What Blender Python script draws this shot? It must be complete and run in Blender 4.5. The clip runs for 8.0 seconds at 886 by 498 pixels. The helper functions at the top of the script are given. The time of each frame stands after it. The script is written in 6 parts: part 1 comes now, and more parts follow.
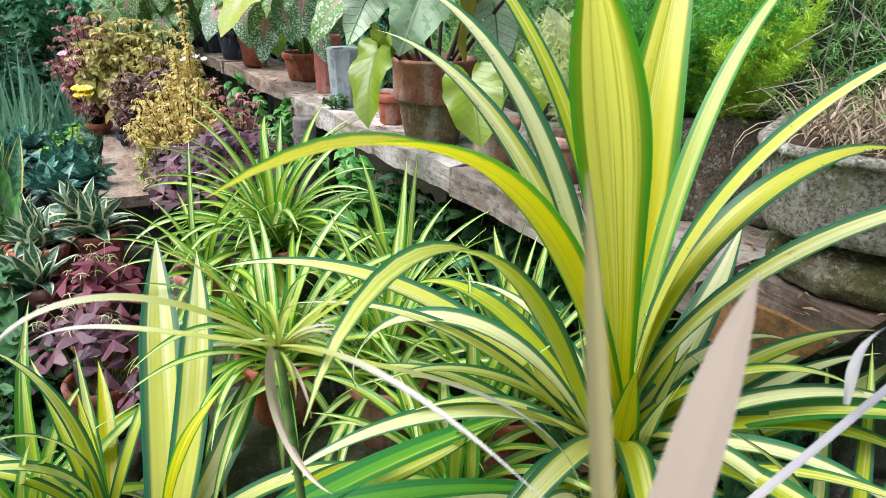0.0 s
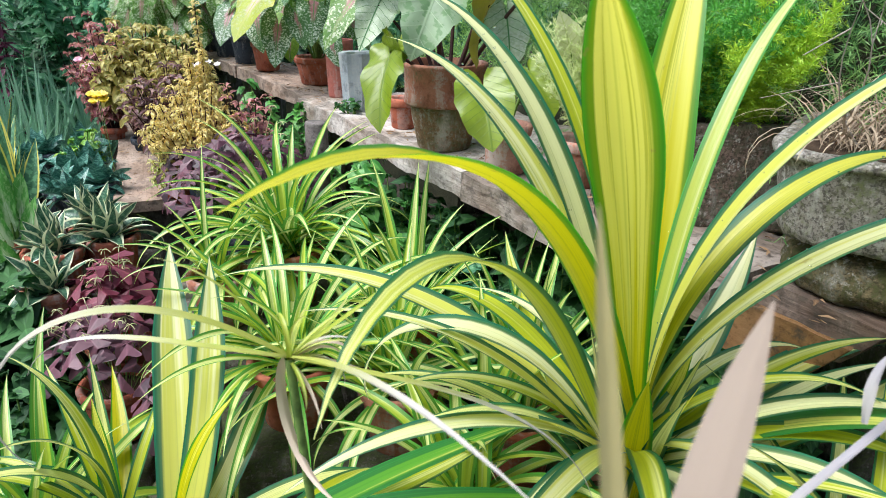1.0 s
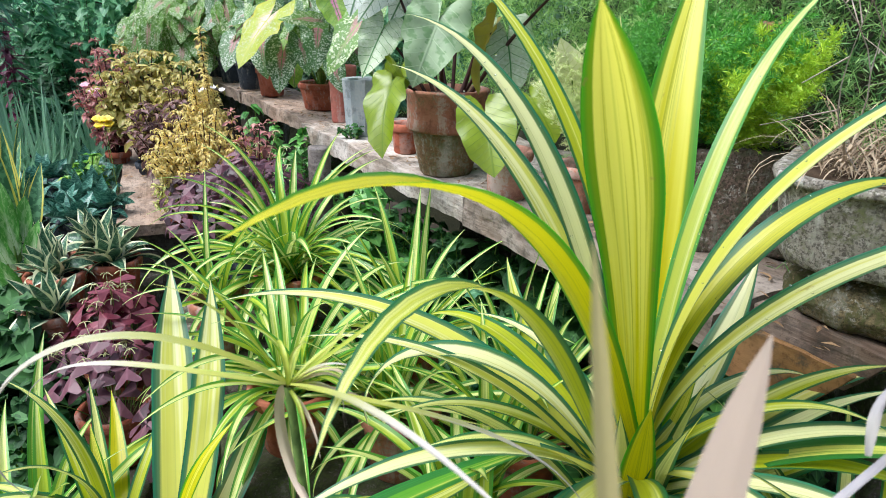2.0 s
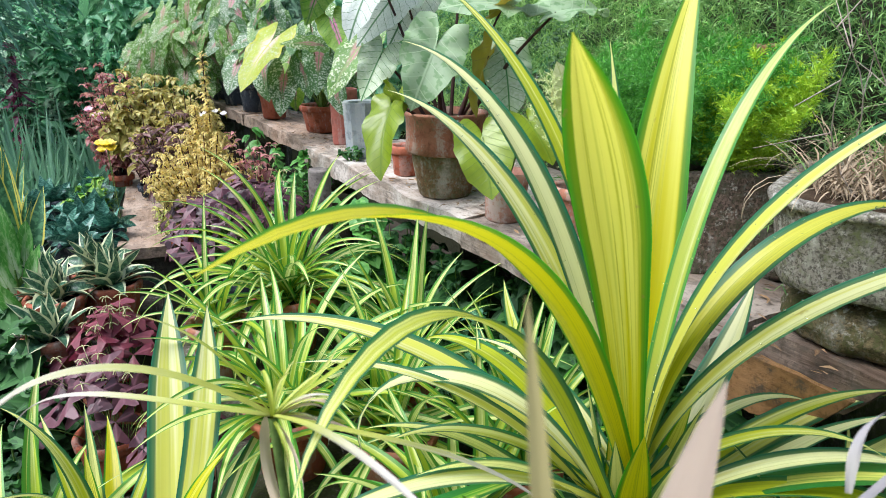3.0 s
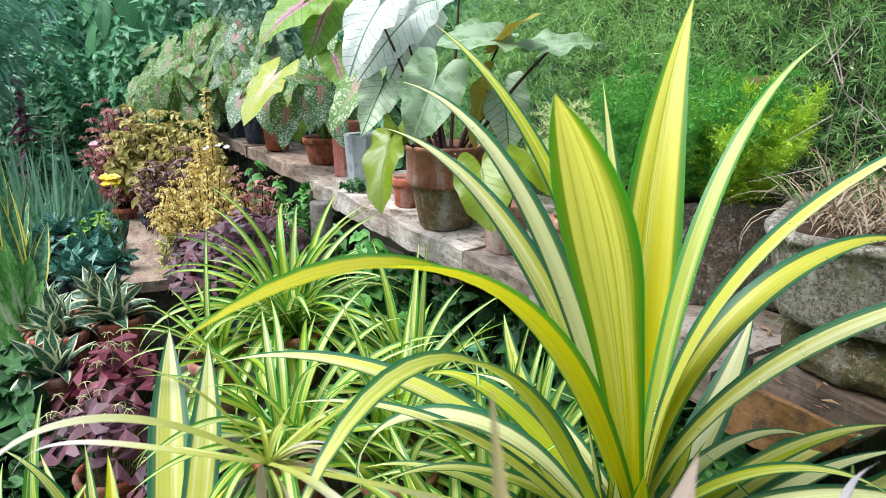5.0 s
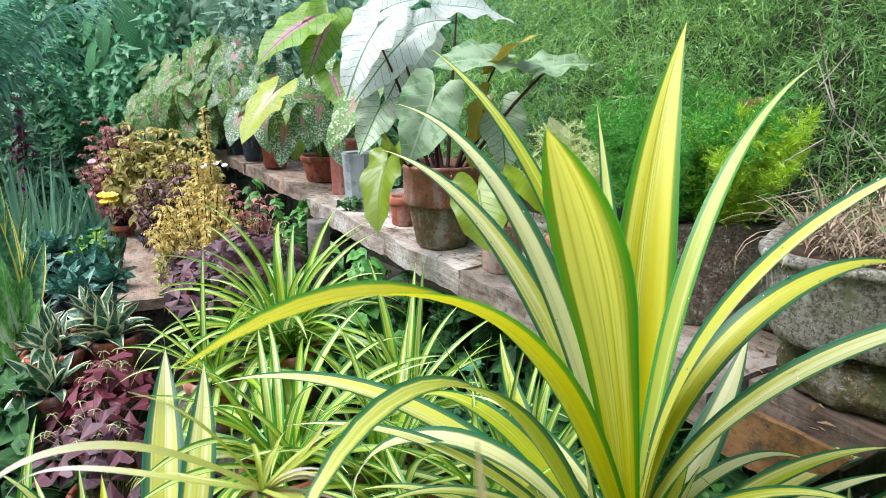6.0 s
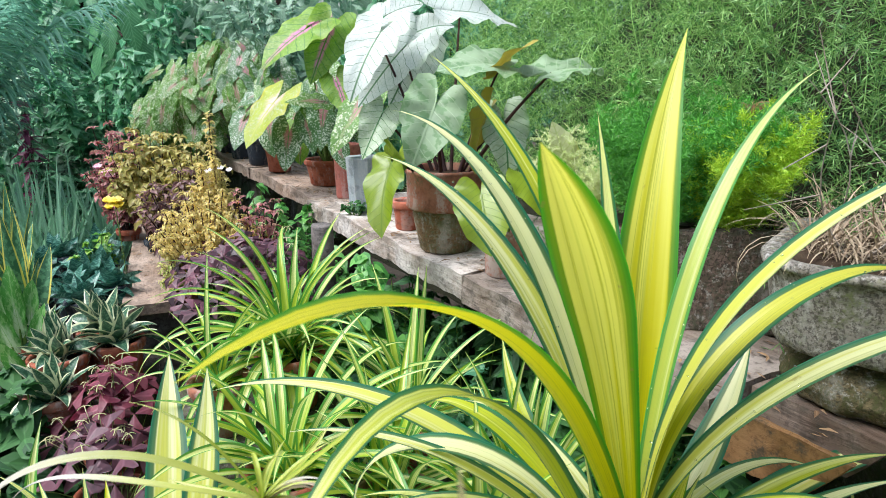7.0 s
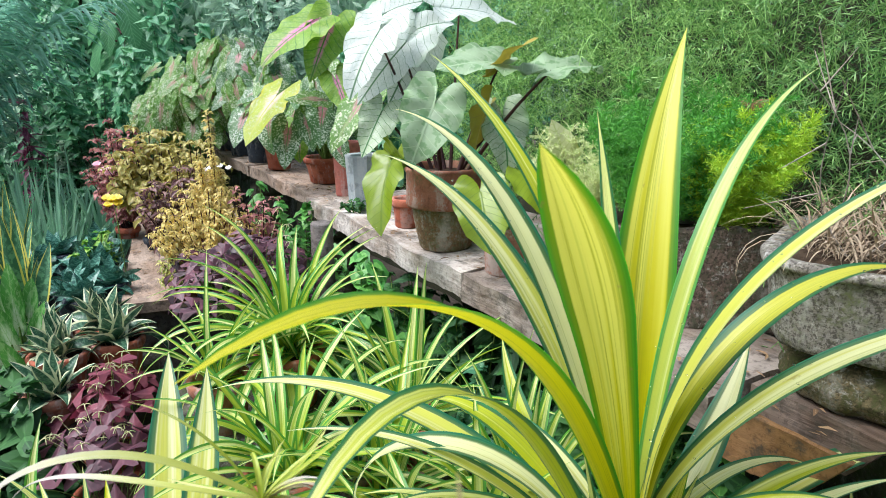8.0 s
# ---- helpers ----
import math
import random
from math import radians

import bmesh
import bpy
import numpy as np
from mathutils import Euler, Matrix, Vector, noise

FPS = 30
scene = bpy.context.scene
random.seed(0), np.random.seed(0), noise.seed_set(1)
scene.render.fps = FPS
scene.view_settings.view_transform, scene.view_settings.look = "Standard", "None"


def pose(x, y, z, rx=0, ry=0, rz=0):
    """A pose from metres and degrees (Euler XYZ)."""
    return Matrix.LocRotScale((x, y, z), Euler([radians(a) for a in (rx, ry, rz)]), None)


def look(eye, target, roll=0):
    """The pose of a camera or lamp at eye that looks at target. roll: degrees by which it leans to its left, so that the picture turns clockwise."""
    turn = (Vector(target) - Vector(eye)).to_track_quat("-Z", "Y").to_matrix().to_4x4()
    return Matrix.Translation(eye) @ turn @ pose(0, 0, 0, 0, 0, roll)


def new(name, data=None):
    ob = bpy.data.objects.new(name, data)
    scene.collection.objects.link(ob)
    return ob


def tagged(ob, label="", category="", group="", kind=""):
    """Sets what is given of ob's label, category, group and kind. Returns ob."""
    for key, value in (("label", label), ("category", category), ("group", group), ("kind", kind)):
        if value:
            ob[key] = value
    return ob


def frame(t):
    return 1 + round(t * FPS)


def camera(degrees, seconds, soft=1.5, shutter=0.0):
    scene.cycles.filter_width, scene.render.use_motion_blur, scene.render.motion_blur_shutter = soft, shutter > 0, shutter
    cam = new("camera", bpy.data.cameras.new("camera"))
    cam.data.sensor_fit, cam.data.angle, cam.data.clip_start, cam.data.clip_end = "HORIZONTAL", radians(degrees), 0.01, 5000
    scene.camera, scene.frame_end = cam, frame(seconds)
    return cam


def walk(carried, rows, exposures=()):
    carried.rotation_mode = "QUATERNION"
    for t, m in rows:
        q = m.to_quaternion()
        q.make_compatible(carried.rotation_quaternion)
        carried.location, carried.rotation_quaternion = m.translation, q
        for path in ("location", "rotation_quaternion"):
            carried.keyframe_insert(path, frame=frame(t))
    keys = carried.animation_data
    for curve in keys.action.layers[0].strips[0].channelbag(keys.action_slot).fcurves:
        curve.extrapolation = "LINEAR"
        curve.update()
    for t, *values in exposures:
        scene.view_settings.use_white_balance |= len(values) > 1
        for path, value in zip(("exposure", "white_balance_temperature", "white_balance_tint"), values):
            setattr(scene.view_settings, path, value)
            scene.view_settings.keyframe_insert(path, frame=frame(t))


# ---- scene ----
cam = camera(67.88, 8.0, 0.35)
# a phone's small lens: sharp on the big screw pine, soft on the blades a hand's width away
cam.data.dof.use_dof, cam.data.dof.focus_distance, cam.data.dof.aperture_fstop = True, 1.4, 13.0
walk(cam, [
    (0.0, pose(-0.0366, -0.0048, 1.2948, 67.480, -1.360, -1.830)),
    (0.5, pose(-0.0382, -0.0029, 1.2971, 67.679, -1.009, -1.086)),
    (1.0, pose(-0.0358, 0.0002, 1.3010, 67.650, -0.993, -0.866)),
    (1.5, pose(-0.0375, 0.0009, 1.3012, 68.530, -1.061, -0.693)),
    (3.0, pose(-0.0175, 0.0041, 1.3121, 71.368, -0.688, -0.347)),
    (3.5, pose(-0.0110, 0.0085, 1.3152, 71.802, -0.233, -0.186)),
    (4.0, pose(-0.0089, 0.0093, 1.3224, 72.102, -0.174, -0.266)),
    (4.5, pose(-0.0091, 0.0057, 1.3262, 72.738, 0.004, -0.143)),
    (6.0, pose(-0.0060, 0.0005, 1.3407, 75.036, -0.190, -0.369)),
    (6.5, pose(-0.0036, 0.0003, 1.3431, 75.122, -0.055, -0.296)),
    (7.0, pose(-0.0003, -0.0006, 1.3479, 75.235, -0.010, 0.038)),
    (7.5, pose(-0.0010, -0.0002, 1.3493, 74.856, 0.224, 0.016)),
    (8.0, pose(0.0000, 0.0000, 1.3500, 75.000, 0.000, 0.000)),
], exposures=[(0.0, 1.0), (8.0, 1.0)])

# ---------------- sky and sun (bright overcast) ----------------
SUN_EL, SUN_AZ = radians(60), radians(-108)   # azimuth from north (+y) towards +x
world = bpy.data.worlds.new("sky")
scene.world = world
world.use_nodes = True
wn = world.node_tree
sky = wn.nodes.new("ShaderNodeTexSky")
sky.sky_type, sky.sun_disc = "NISHITA", False
sky.sun_elevation, sky.sun_rotation = SUN_EL, SUN_AZ
sky.air_density, sky.dust_density, sky.ozone_density = 1.2, 4.0, 1.0
wn.links.new(sky.outputs[0], wn.nodes["Background"].inputs[0])
wn.nodes["Background"].inputs[1].default_value = 0.10
sun = new("sun", bpy.data.lights.new("sun", "SUN"))
sun.data.energy, sun.data.angle, sun.data.color = 2.7, radians(46), (0.91, 0.98, 1.07)
sun.matrix_world = look((math.sin(SUN_AZ) * math.cos(SUN_EL) * 20, math.cos(SUN_AZ) * math.cos(SUN_EL) * 20, math.sin(SUN_EL) * 20), (0, 0, 0))


# ---------------- node material helpers ----------------
class Graph:
    """A small builder for node materials."""

    def __init__(self, name):
        self.mat = bpy.data.materials.new(name)
        self.mat.use_nodes = True
        self.tree = self.mat.node_tree
        self.tree.nodes.clear()

    def node(self, kind, **ins):
        nd = self.tree.nodes.new(kind)
        for k, v in ins.items():
            self.put(nd.inputs[k.replace("_", " ")], v)
        return nd

    def put(self, socket, v):
        if isinstance(v, bpy.types.NodeSocket):
            self.tree.links.new(v, socket)
        elif isinstance(v, tuple) and len(v) == 3 and socket.type == "RGBA":
            socket.default_value = (*v, 1)
        else:
            socket.default_value = v

    def math(self, op, a, b=0.0, clamp=False):
        nd = self.tree.nodes.new("ShaderNodeMath")
        nd.operation, nd.use_clamp = op, clamp
        self.put(nd.inputs[0], a)
        self.put(nd.inputs[1], b)
        return nd.outputs[0]

    def mix(self, f, a, b):
        nd = self.tree.nodes.new("ShaderNodeMix")
        nd.data_type = "RGBA"
        self.put(nd.inputs[0], f)
        self.put(nd.inputs[6], a)
        self.put(nd.inputs[7], b)
        return nd.outputs[2]

    def step(self, x, lo, hi):
        nd = self.tree.nodes.new("ShaderNodeMapRange")
        nd.interpolation_type = "SMOOTHSTEP"
        for i, v in enumerate((x, lo, hi, 0.0, 1.0)):
            self.put(nd.inputs[i], v)
        return nd.outputs[0]

    def noise(self, vec, scale, detail=3.0, rough=0.55):
        return self.node("ShaderNodeTexNoise", Vector=vec, Scale=scale, Detail=detail, Roughness=rough).outputs[0]

    def coord(self):
        return self.tree.nodes.new("ShaderNodeTexCoord")

    def stretch(self, vec, sx, sy, sz, shift=None):
        nd = self.tree.nodes.new("ShaderNodeMapping")
        self.put(nd.inputs[0], vec)
        nd.inputs[3].default_value = (sx, sy, sz)
        if shift is not None:
            self.put(nd.inputs[1], shift)
        return nd.outputs[0]

    def random(self):
        return self.tree.nodes.new("ShaderNodeObjectInfo").outputs["Random"]

    def island(self):
        return self.tree.nodes.new("ShaderNodeNewGeometry").outputs["Random Per Island"]

    def finish(self, color, rough=0.5, height=None, bump=0.3, dist=0.002, leafy=0.0, spec=0.5, metal=0.0):
        b = self.node("ShaderNodeBsdfPrincipled")
        self.put(b.inputs["Base Color"], color)
        self.put(b.inputs["Roughness"], rough)
        self.put(b.inputs["Specular IOR Level"], spec)
        self.put(b.inputs["Metallic"], metal)
        if height is not None:
            bp = self.node("ShaderNodeBump", Strength=bump, Distance=dist, Height=height)
            self.put(b.inputs["Normal"], bp.outputs[0])
        out = b.outputs[0]
        if leafy:
            tr = self.node("ShaderNodeBsdfTranslucent")
            self.put(tr.inputs[0], color)
            mx = self.tree.nodes.new("ShaderNodeMixShader")
            mx.inputs[0].default_value = leafy
            self.put(mx.inputs[1], out)
            self.put(mx.inputs[2], tr.outputs[0])
            out = mx.outputs[0]
        o = self.tree.nodes.new("ShaderNodeOutputMaterial")
        self.put(o.inputs[0], out)
        return self.mat


def across(g):
    raw = g.coord().outputs["UV"]
    sp = g.node("ShaderNodeSeparateXYZ", Vector=raw)
    u = g.math("SUBTRACT", g.math("MULTIPLY", sp.outputs[0], 2.0), 1.0)
    return u, sp.outputs[1], raw


def shifted(g, vec, rnd):
    """The vector moved by a random amount, so that no two pieces look alike."""
    c = g.node("ShaderNodeCombineXYZ")
    for i, k in enumerate((37.0, 91.0, 53.0)):
        g.put(c.inputs[i], g.math("MULTIPLY", rnd, k))
    nd = g.tree.nodes.new("ShaderNodeVectorMath")
    g.put(nd.inputs[0], vec)
    g.put(nd.inputs[1], c.outputs[0])
    return nd.outputs[0]


def striped_leaf(name, green, yellow, cream, margin=0.62, streak=0.25, island=False, rough=0.33, glow=0.36, inner=0.15, pale=0.45, line=None):
    """Strap leaf: green margins, yellow to cream middle, fine lengthwise streaks."""
    g = Graph(name)
    u, v, raw = across(g)
    rnd = g.island() if island else g.random()
    vec = shifted(g, g.stretch(raw, 26, 0.8, 1), rnd)
    fine = g.noise(vec, 1.0, 3)
    broad = g.noise(shifted(g, g.stretch(raw, 5, 0.5, 1), rnd), 1.0, 2)
    au = g.math("ABSOLUTE", u)
    edge = g.math("ADD", au, g.math("MULTIPLY", g.math("SUBTRACT", broad, 0.5), 0.35))
    edge = g.math("ADD", edge, g.math("MULTIPLY", rnd, 0.08))
    edge = g.math("ADD", edge, g.math("MULTIPLY", g.math("SUBTRACT", fine, 0.5), 0.16))
    f = g.step(edge, margin, margin + 0.10)
    lines = g.math("MULTIPLY", g.step(fine, 0.50, 0.66), streak)
    mid = g.mix(g.step(g.math("ADD", g.math("ADD", broad, g.math("MULTIPLY", g.math("SUBTRACT", rnd, 0.5), 0.4)), g.math("MULTIPLY", g.math("SUBTRACT", v, pale), 0.45)), 0.38, 0.62), yellow, cream)
    mid = g.mix(lines, mid, line or tuple(0.5 * a + 0.5 * b for a, b in zip(green, yellow)))
    rib = g.math("MULTIPLY", g.math("SUBTRACT", 1.0, g.step(au, 0.0, 0.06)), 0.35)
    mid = g.mix(rib, mid, tuple(0.45 * a + 0.55 * b for a, b in zip(green, yellow)))
    dark = g.mix(g.step(fine, 0.4, 0.7), green, tuple(c * 1.7 for c in green))
    lime = tuple((1 - inner) * a + inner * b for a, b in zip(green, yellow))
    dark = g.mix(g.step(au, margin + 0.05, 0.95), lime, dark)
    col = g.mix(f, mid, dark)
    blot = g.step(g.noise(shifted(g, g.stretch(raw, 3, 14, 1), rnd), 1.6, 4), 0.70, 0.76)
    col = g.mix(g.math("MULTIPLY", blot, 0.45), col, (0.30, 0.20, 0.07))
    return g.finish(col, rough, fine, 0.25, 0.001, glow)


def veined_leaf(name, base, vein, edge, centre, blush=0.0, spots=0.0, spot=(0.7, 0.75, 0.65), n=7.0, width=0.10, island=False, leafy=0.25, rough=0.45, shade=0.72, mesh=0.3, grain=30.0, reach=(1.0, 0.75), crook=0.7):
    """Broad leaf with a midrib and slanting side veins; optional coloured centre and pale specks."""
    g = Graph(name)
    u, v, raw = across(g)
    rnd = g.island() if island else g.random()
    y = g.math("SUBTRACT", g.math("MULTIPLY", v, 1.4), 0.4)
    au = g.math("ABSOLUTE", u)
    wob = g.noise(shifted(g, raw, rnd), 5.0, 3)
    ph = g.math("SUBTRACT", y, g.math("MULTIPLY", au, 0.34))
    ph = g.math("ADD", g.math("MULTIPLY", ph, n), g.math("MULTIPLY", wob, crook))
    tri = g.math("ABSOLUTE", g.math("SUBTRACT", g.math("FRACT", ph), 0.5))
    side = g.math("SUBTRACT", 1.0, g.step(tri, width * 0.5, width * 1.3))
    mid = g.math("SUBTRACT", 1.0, g.step(au, 0.012, 0.045))
    vn = g.math("MAXIMUM", mid, side)
    small = g.node("ShaderNodeTexVoronoi", Vector=shifted(g, raw, rnd), Scale=19.0)
    small.feature = "DISTANCE_TO_EDGE"
    net = g.math("MULTIPLY", g.math("SUBTRACT", 1.0, g.step(small.outputs[0], 0.0, 0.10)), mesh)
    blotch = g.noise(shifted(g, raw, rnd), 3.0, 4)
    col = g.mix(g.step(blotch, 0.35, 0.7), base, tuple(c * shade for c in base))
    if spots:
        mott = g.noise(shifted(g, g.stretch(raw, 0.6, 1, 1), rnd), grain, 3, 0.6)
        k = g.step(g.math("ADD", mott, g.math("MULTIPLY", g.math("SUBTRACT", blotch, 0.5), 0.35)), 0.50, 0.60)
        col = g.mix(g.math("MULTIPLY", k, spots), col, spot)
    if blush:
        r = g.math("ADD", g.math("MULTIPLY", au, reach[0]), g.math("ABSOLUTE", g.math("MULTIPLY", y, reach[1])))
        r = g.math("SUBTRACT", r, g.math("MULTIPLY", side, 0.16))
        r = g.math("ADD", r, g.math("MULTIPLY", g.math("SUBTRACT", wob, 0.5), 0.7))
        col = g.mix(g.math("MULTIPLY", g.math("SUBTRACT", 1.0, g.step(r, 0.25, 0.62)), blush), col, centre)
    col = g.mix(g.math("MAXIMUM", vn, net), col, vein)
    col = g.mix(g.math("MULTIPLY", g.step(au, 0.72, 1.0), 0.75), col, edge)
    return g.finish(col, rough, vn, 0.35, 0.002, leafy)


def plain_leaf(name, a, b, tip=None, rough=0.45, leafy=0.25, streak=20.0):
    """Small leaves: two colours mixed leaf by leaf, a paler midrib and an optional tip or edge colour."""
    g = Graph(name)
    u, v, raw = across(g)
    rnd = g.island()
    nz = g.noise(shifted(g, g.stretch(raw, 4, 2, 1), rnd), 1.5, 3)
    col = g.mix(g.step(g.math("ADD", g.math("MULTIPLY", rnd, 0.7), g.math("MULTIPLY", nz, 0.5)), 0.25, 0.95), a, b)
    au = g.math("ABSOLUTE", u)
    if tip is not None:
        col = g.mix(g.step(g.math("ADD", au, g.math("MULTIPLY", g.math("SUBTRACT", nz, 0.5), 0.6)), 0.55, 0.8), col, tip)
    rib = g.math("MULTIPLY", g.math("SUBTRACT", 1.0, g.step(au, 0.03, 0.12)), 0.3)
    col = g.mix(rib, col, tuple(min(1, c * 1.8 + 0.02) for c in b))
    return g.finish(col, rough, nz, 0.2, 0.001, leafy)


def banded_leaf(name, dark, pale, edge, edge_from=0.72):
    """Snake plant leaf: dark and grey-green cross bands, pale margin."""
    g = Graph(name)
    u, v, raw = across(g)
    rnd = g.island()
    nz = g.noise(shifted(g, g.stretch(raw, 2, 16, 1), rnd), 1.2, 3)
    col = g.mix(g.step(nz, 0.46, 0.58), dark, pale)
    col = g.mix(g.step(g.math("ABSOLUTE", u), edge_from, edge_from + 0.08), col, edge)
    return g.finish(col, 0.38, nz, 0.15, 0.001, 0.1)


def dry_leaf(name, a, b):
    g = Graph(name)
    u, v, raw = across(g)
    nz = g.noise(shifted(g, g.stretch(raw, 12, 1.5, 1), g.random()), 1.5, 4)
    col = g.mix(g.step(g.math("ADD", g.math("MULTIPLY", nz, 0.4), g.math("MULTIPLY", v, 0.8)), 0.35, 0.75), a, b)
    return g.finish(col, 0.7, nz, 0.4, 0.002, 0.25)


def clay(name, a, b, moss=0.0, lime=0.0, mossc=(0.06, 0.065, 0.03), grit=0.0):
    """Fired clay or concrete with stains, white bloom and moss."""
    g = Graph(name)
    pos = shifted(g, g.coord().outputs["Object"], g.random())
    big = g.noise(pos, 7.0, 5, 0.65)
    fine = g.noise(pos, 90.0, 4, 0.7)
    run = g.noise(g.stretch(pos, 22, 22, 5), 1.0, 4, 0.6)
    col = g.mix(g.step(big, 0.3, 0.7), a, b)
    col = g.mix(g.math("MULTIPLY", g.step(fine, 0.35, 0.75), 0.35), col, tuple(c * 0.45 for c in a))
    mid = g.noise(pos, 26.0, 4, 0.65)
    col = g.mix(g.math("MULTIPLY", g.step(mid, 0.50, 0.68), 0.55), col, tuple(c * 0.35 for c in a))
    if grit:
        sand = g.noise(pos, 150.0, 5, 0.75)
        lich = g.noise(pos, 48.0, 5, 0.75)
        col = g.mix(g.math("MULTIPLY", g.step(lich, 0.54, 0.60), grit), col, (0.42, 0.40, 0.36))
        col = g.mix(g.math("MULTIPLY", g.step(sand, 0.47, 0.58), grit), col, tuple(c * 0.22 for c in a))
    if lime:
        col = g.mix(g.math("MULTIPLY", g.step(g.math("MULTIPLY", run, g.math("ADD", fine, 0.5)), 0.50, 0.66), lime), col, (0.62, 0.60, 0.57))
    if moss:
        m = g.step(g.math("ADD", g.math("MULTIPLY", big, 0.7), g.math("MULTIPLY", fine, 0.45)), 0.62 - 0.25 * moss, 0.85 - 0.25 * moss)
        col = g.mix(m, col, g.mix(g.step(fine, 0.4, 0.65), mossc, tuple(c * 2.2 for c in mossc)))
    return g.finish(col, 0.85, g.math("ADD", fine, g.math("MULTIPLY", big, 0.6)), 0.55, 0.004, 0.0, 0.25)


def timber(name, a, b, pale, grain=(3, 40, 40), moss=0.0):
    """Weathered sawn timber: grain along local x, grey bloom, stains and cracks."""
    g = Graph(name)
    pos = shifted(g, g.coord().outputs["Object"], g.random())
    gr = g.noise(g.stretch(pos, *grain), 1.0, 5, 0.7)
    big = g.noise(pos, 5.0, 4, 0.6)
    fine = g.noise(g.stretch(pos, grain[0] * 6, grain[1] * 4, grain[2] * 4), 1.0, 3)
    col = g.mix(g.step(gr, 0.35, 0.65), a, b)
    col = g.mix(g.step(big, 0.38, 0.62), col, pale)
    col = g.mix(g.math("MULTIPLY", g.step(gr, 0.60, 0.70), 0.7), col, tuple(c * 0.25 for c in a))
    patch = g.noise(g.stretch(pos, 6, 14, 14), 1.0, 5, 0.7)
    col = g.mix(g.math("MULTIPLY", g.step(patch, 0.48, 0.60), 0.55), col, tuple(c * 0.45 for c in b))
    stain = g.step(g.noise(pos, 15.0, 5, 0.75), 0.50, 0.66)
    speck = g.step(g.noise(pos, 70.0, 4, 0.7), 0.52, 0.66)
    col = g.mix(g.math("MULTIPLY", speck, 0.45), col, tuple(c * 0.4 for c in a))
    col = g.mix(g.math("MULTIPLY", stain, 0.62 + moss), col, (0.055, 0.05, 0.04))
    return g.finish(col, 0.82, g.math("ADD", gr, g.math("MULTIPLY", fine, 0.4)), 0.7, 0.006, 0.0, 0.2)


def earth(name, a, b, scale=6.0):
    g = Graph(name)
    pos = g.coord().outputs["Object"]
    big = g.noise(pos, scale, 6, 0.7)
    fine = g.noise(pos, scale * 14, 4, 0.7)
    col = g.mix(g.step(big, 0.35, 0.65), a, b)
    col = g.mix(g.math("MULTIPLY", g.step(fine, 0.5, 0.7), 0.5), col, tuple(c * 2.2 for c in a))
    return g.finish(col, 0.95, g.math("ADD", big, g.math("MULTIPLY", fine, 0.4)), 0.8, 0.02, 0.0, 0.15)


DEEP = (0.014, 0.125, 0.062)
pandan_mat = striped_leaf("striped_pandan", (0.014, 0.135, 0.05), (0.50, 0.55, 0.02), (0.74, 0.76, 0.26), 0.60, 0.45, glow=0.42, pale=0.45)
pandan_gold_mat = striped_leaf("golden_pandan", (0.045, 0.25, 0.010), (0.66, 0.61, 0.006), (0.82, 0.79, 0.12), 0.70, 0.8, glow=0.5, inner=0.2, pale=0.75, line=(0.40, 0.42, 0.010))
pandan_cream_mat = striped_leaf("cream_pandan", DEEP, (0.64, 0.64, 0.11), (0.80, 0.80, 0.42), 0.60, 0.2, glow=0.42, pale=0.24)
pandan_olive_mat = striped_leaf("olive_pandan", DEEP, (0.44, 0.44, 0.012), (0.60, 0.58, 0.08), 0.60, 0.45, glow=0.42)
pandan_lime_mat = striped_leaf("lime_pandan", (0.06, 0.26, 0.05), (0.46, 0.53, 0.08), (0.60, 0.65, 0.26), 0.62, 0.4, glow=0.4, pale=0.6)
pandan_small_mat = striped_leaf("narrow_pandan", (0.07, 0.27, 0.035), (0.44, 0.55, 0.05), (0.72, 0.77, 0.30), 0.54, 0.5, pale=0.52)
pandan_green_mat = striped_leaf("green_pandan", (0.022, 0.16, 0.03), (0.10, 0.32, 0.025), (0.55, 0.58, 0.12), 0.42, 0.5)
sedge_mat = striped_leaf("sedge", (0.24, 0.36, 0.04), (0.44, 0.50, 0.07), (0.62, 0.60, 0.24), 0.75, 0.4, pale=0.62)
dry_mat = dry_leaf("dry_blade", (0.40, 0.43, 0.08), (0.56, 0.52, 0.47))
tan_mat = dry_leaf("tan_blade", (0.46, 0.42, 0.14), (0.38, 0.30, 0.24))
shred_mat = dry_leaf("dry_shred", (0.58, 0.50, 0.30), (0.66, 0.52, 0.42))
thin_dry_mat = dry_leaf("yellowed_blade", (0.46, 0.46, 0.10), (0.44, 0.38, 0.17))
grey_dry_mat = dry_leaf("grey_blade", (0.46, 0.44, 0.41), (0.36, 0.34, 0.36))
white_cal_mat = veined_leaf("white_caladium", (0.80, 0.85, 0.80), (0.12, 0.25, 0.12), (0.62, 0.74, 0.56), (0.8, 0.8, 0.8), n=7.0, width=0.028, shade=0.92, mesh=0.22, leafy=0.42, crook=1.0)
pale_cal_mat = veined_leaf("pale_caladium", (0.52, 0.64, 0.42), (0.07, 0.22, 0.06), (0.20, 0.40, 0.12), (0.8, 0.8, 0.8), spots=0.4, n=6.0, width=0.035, mesh=0.12)
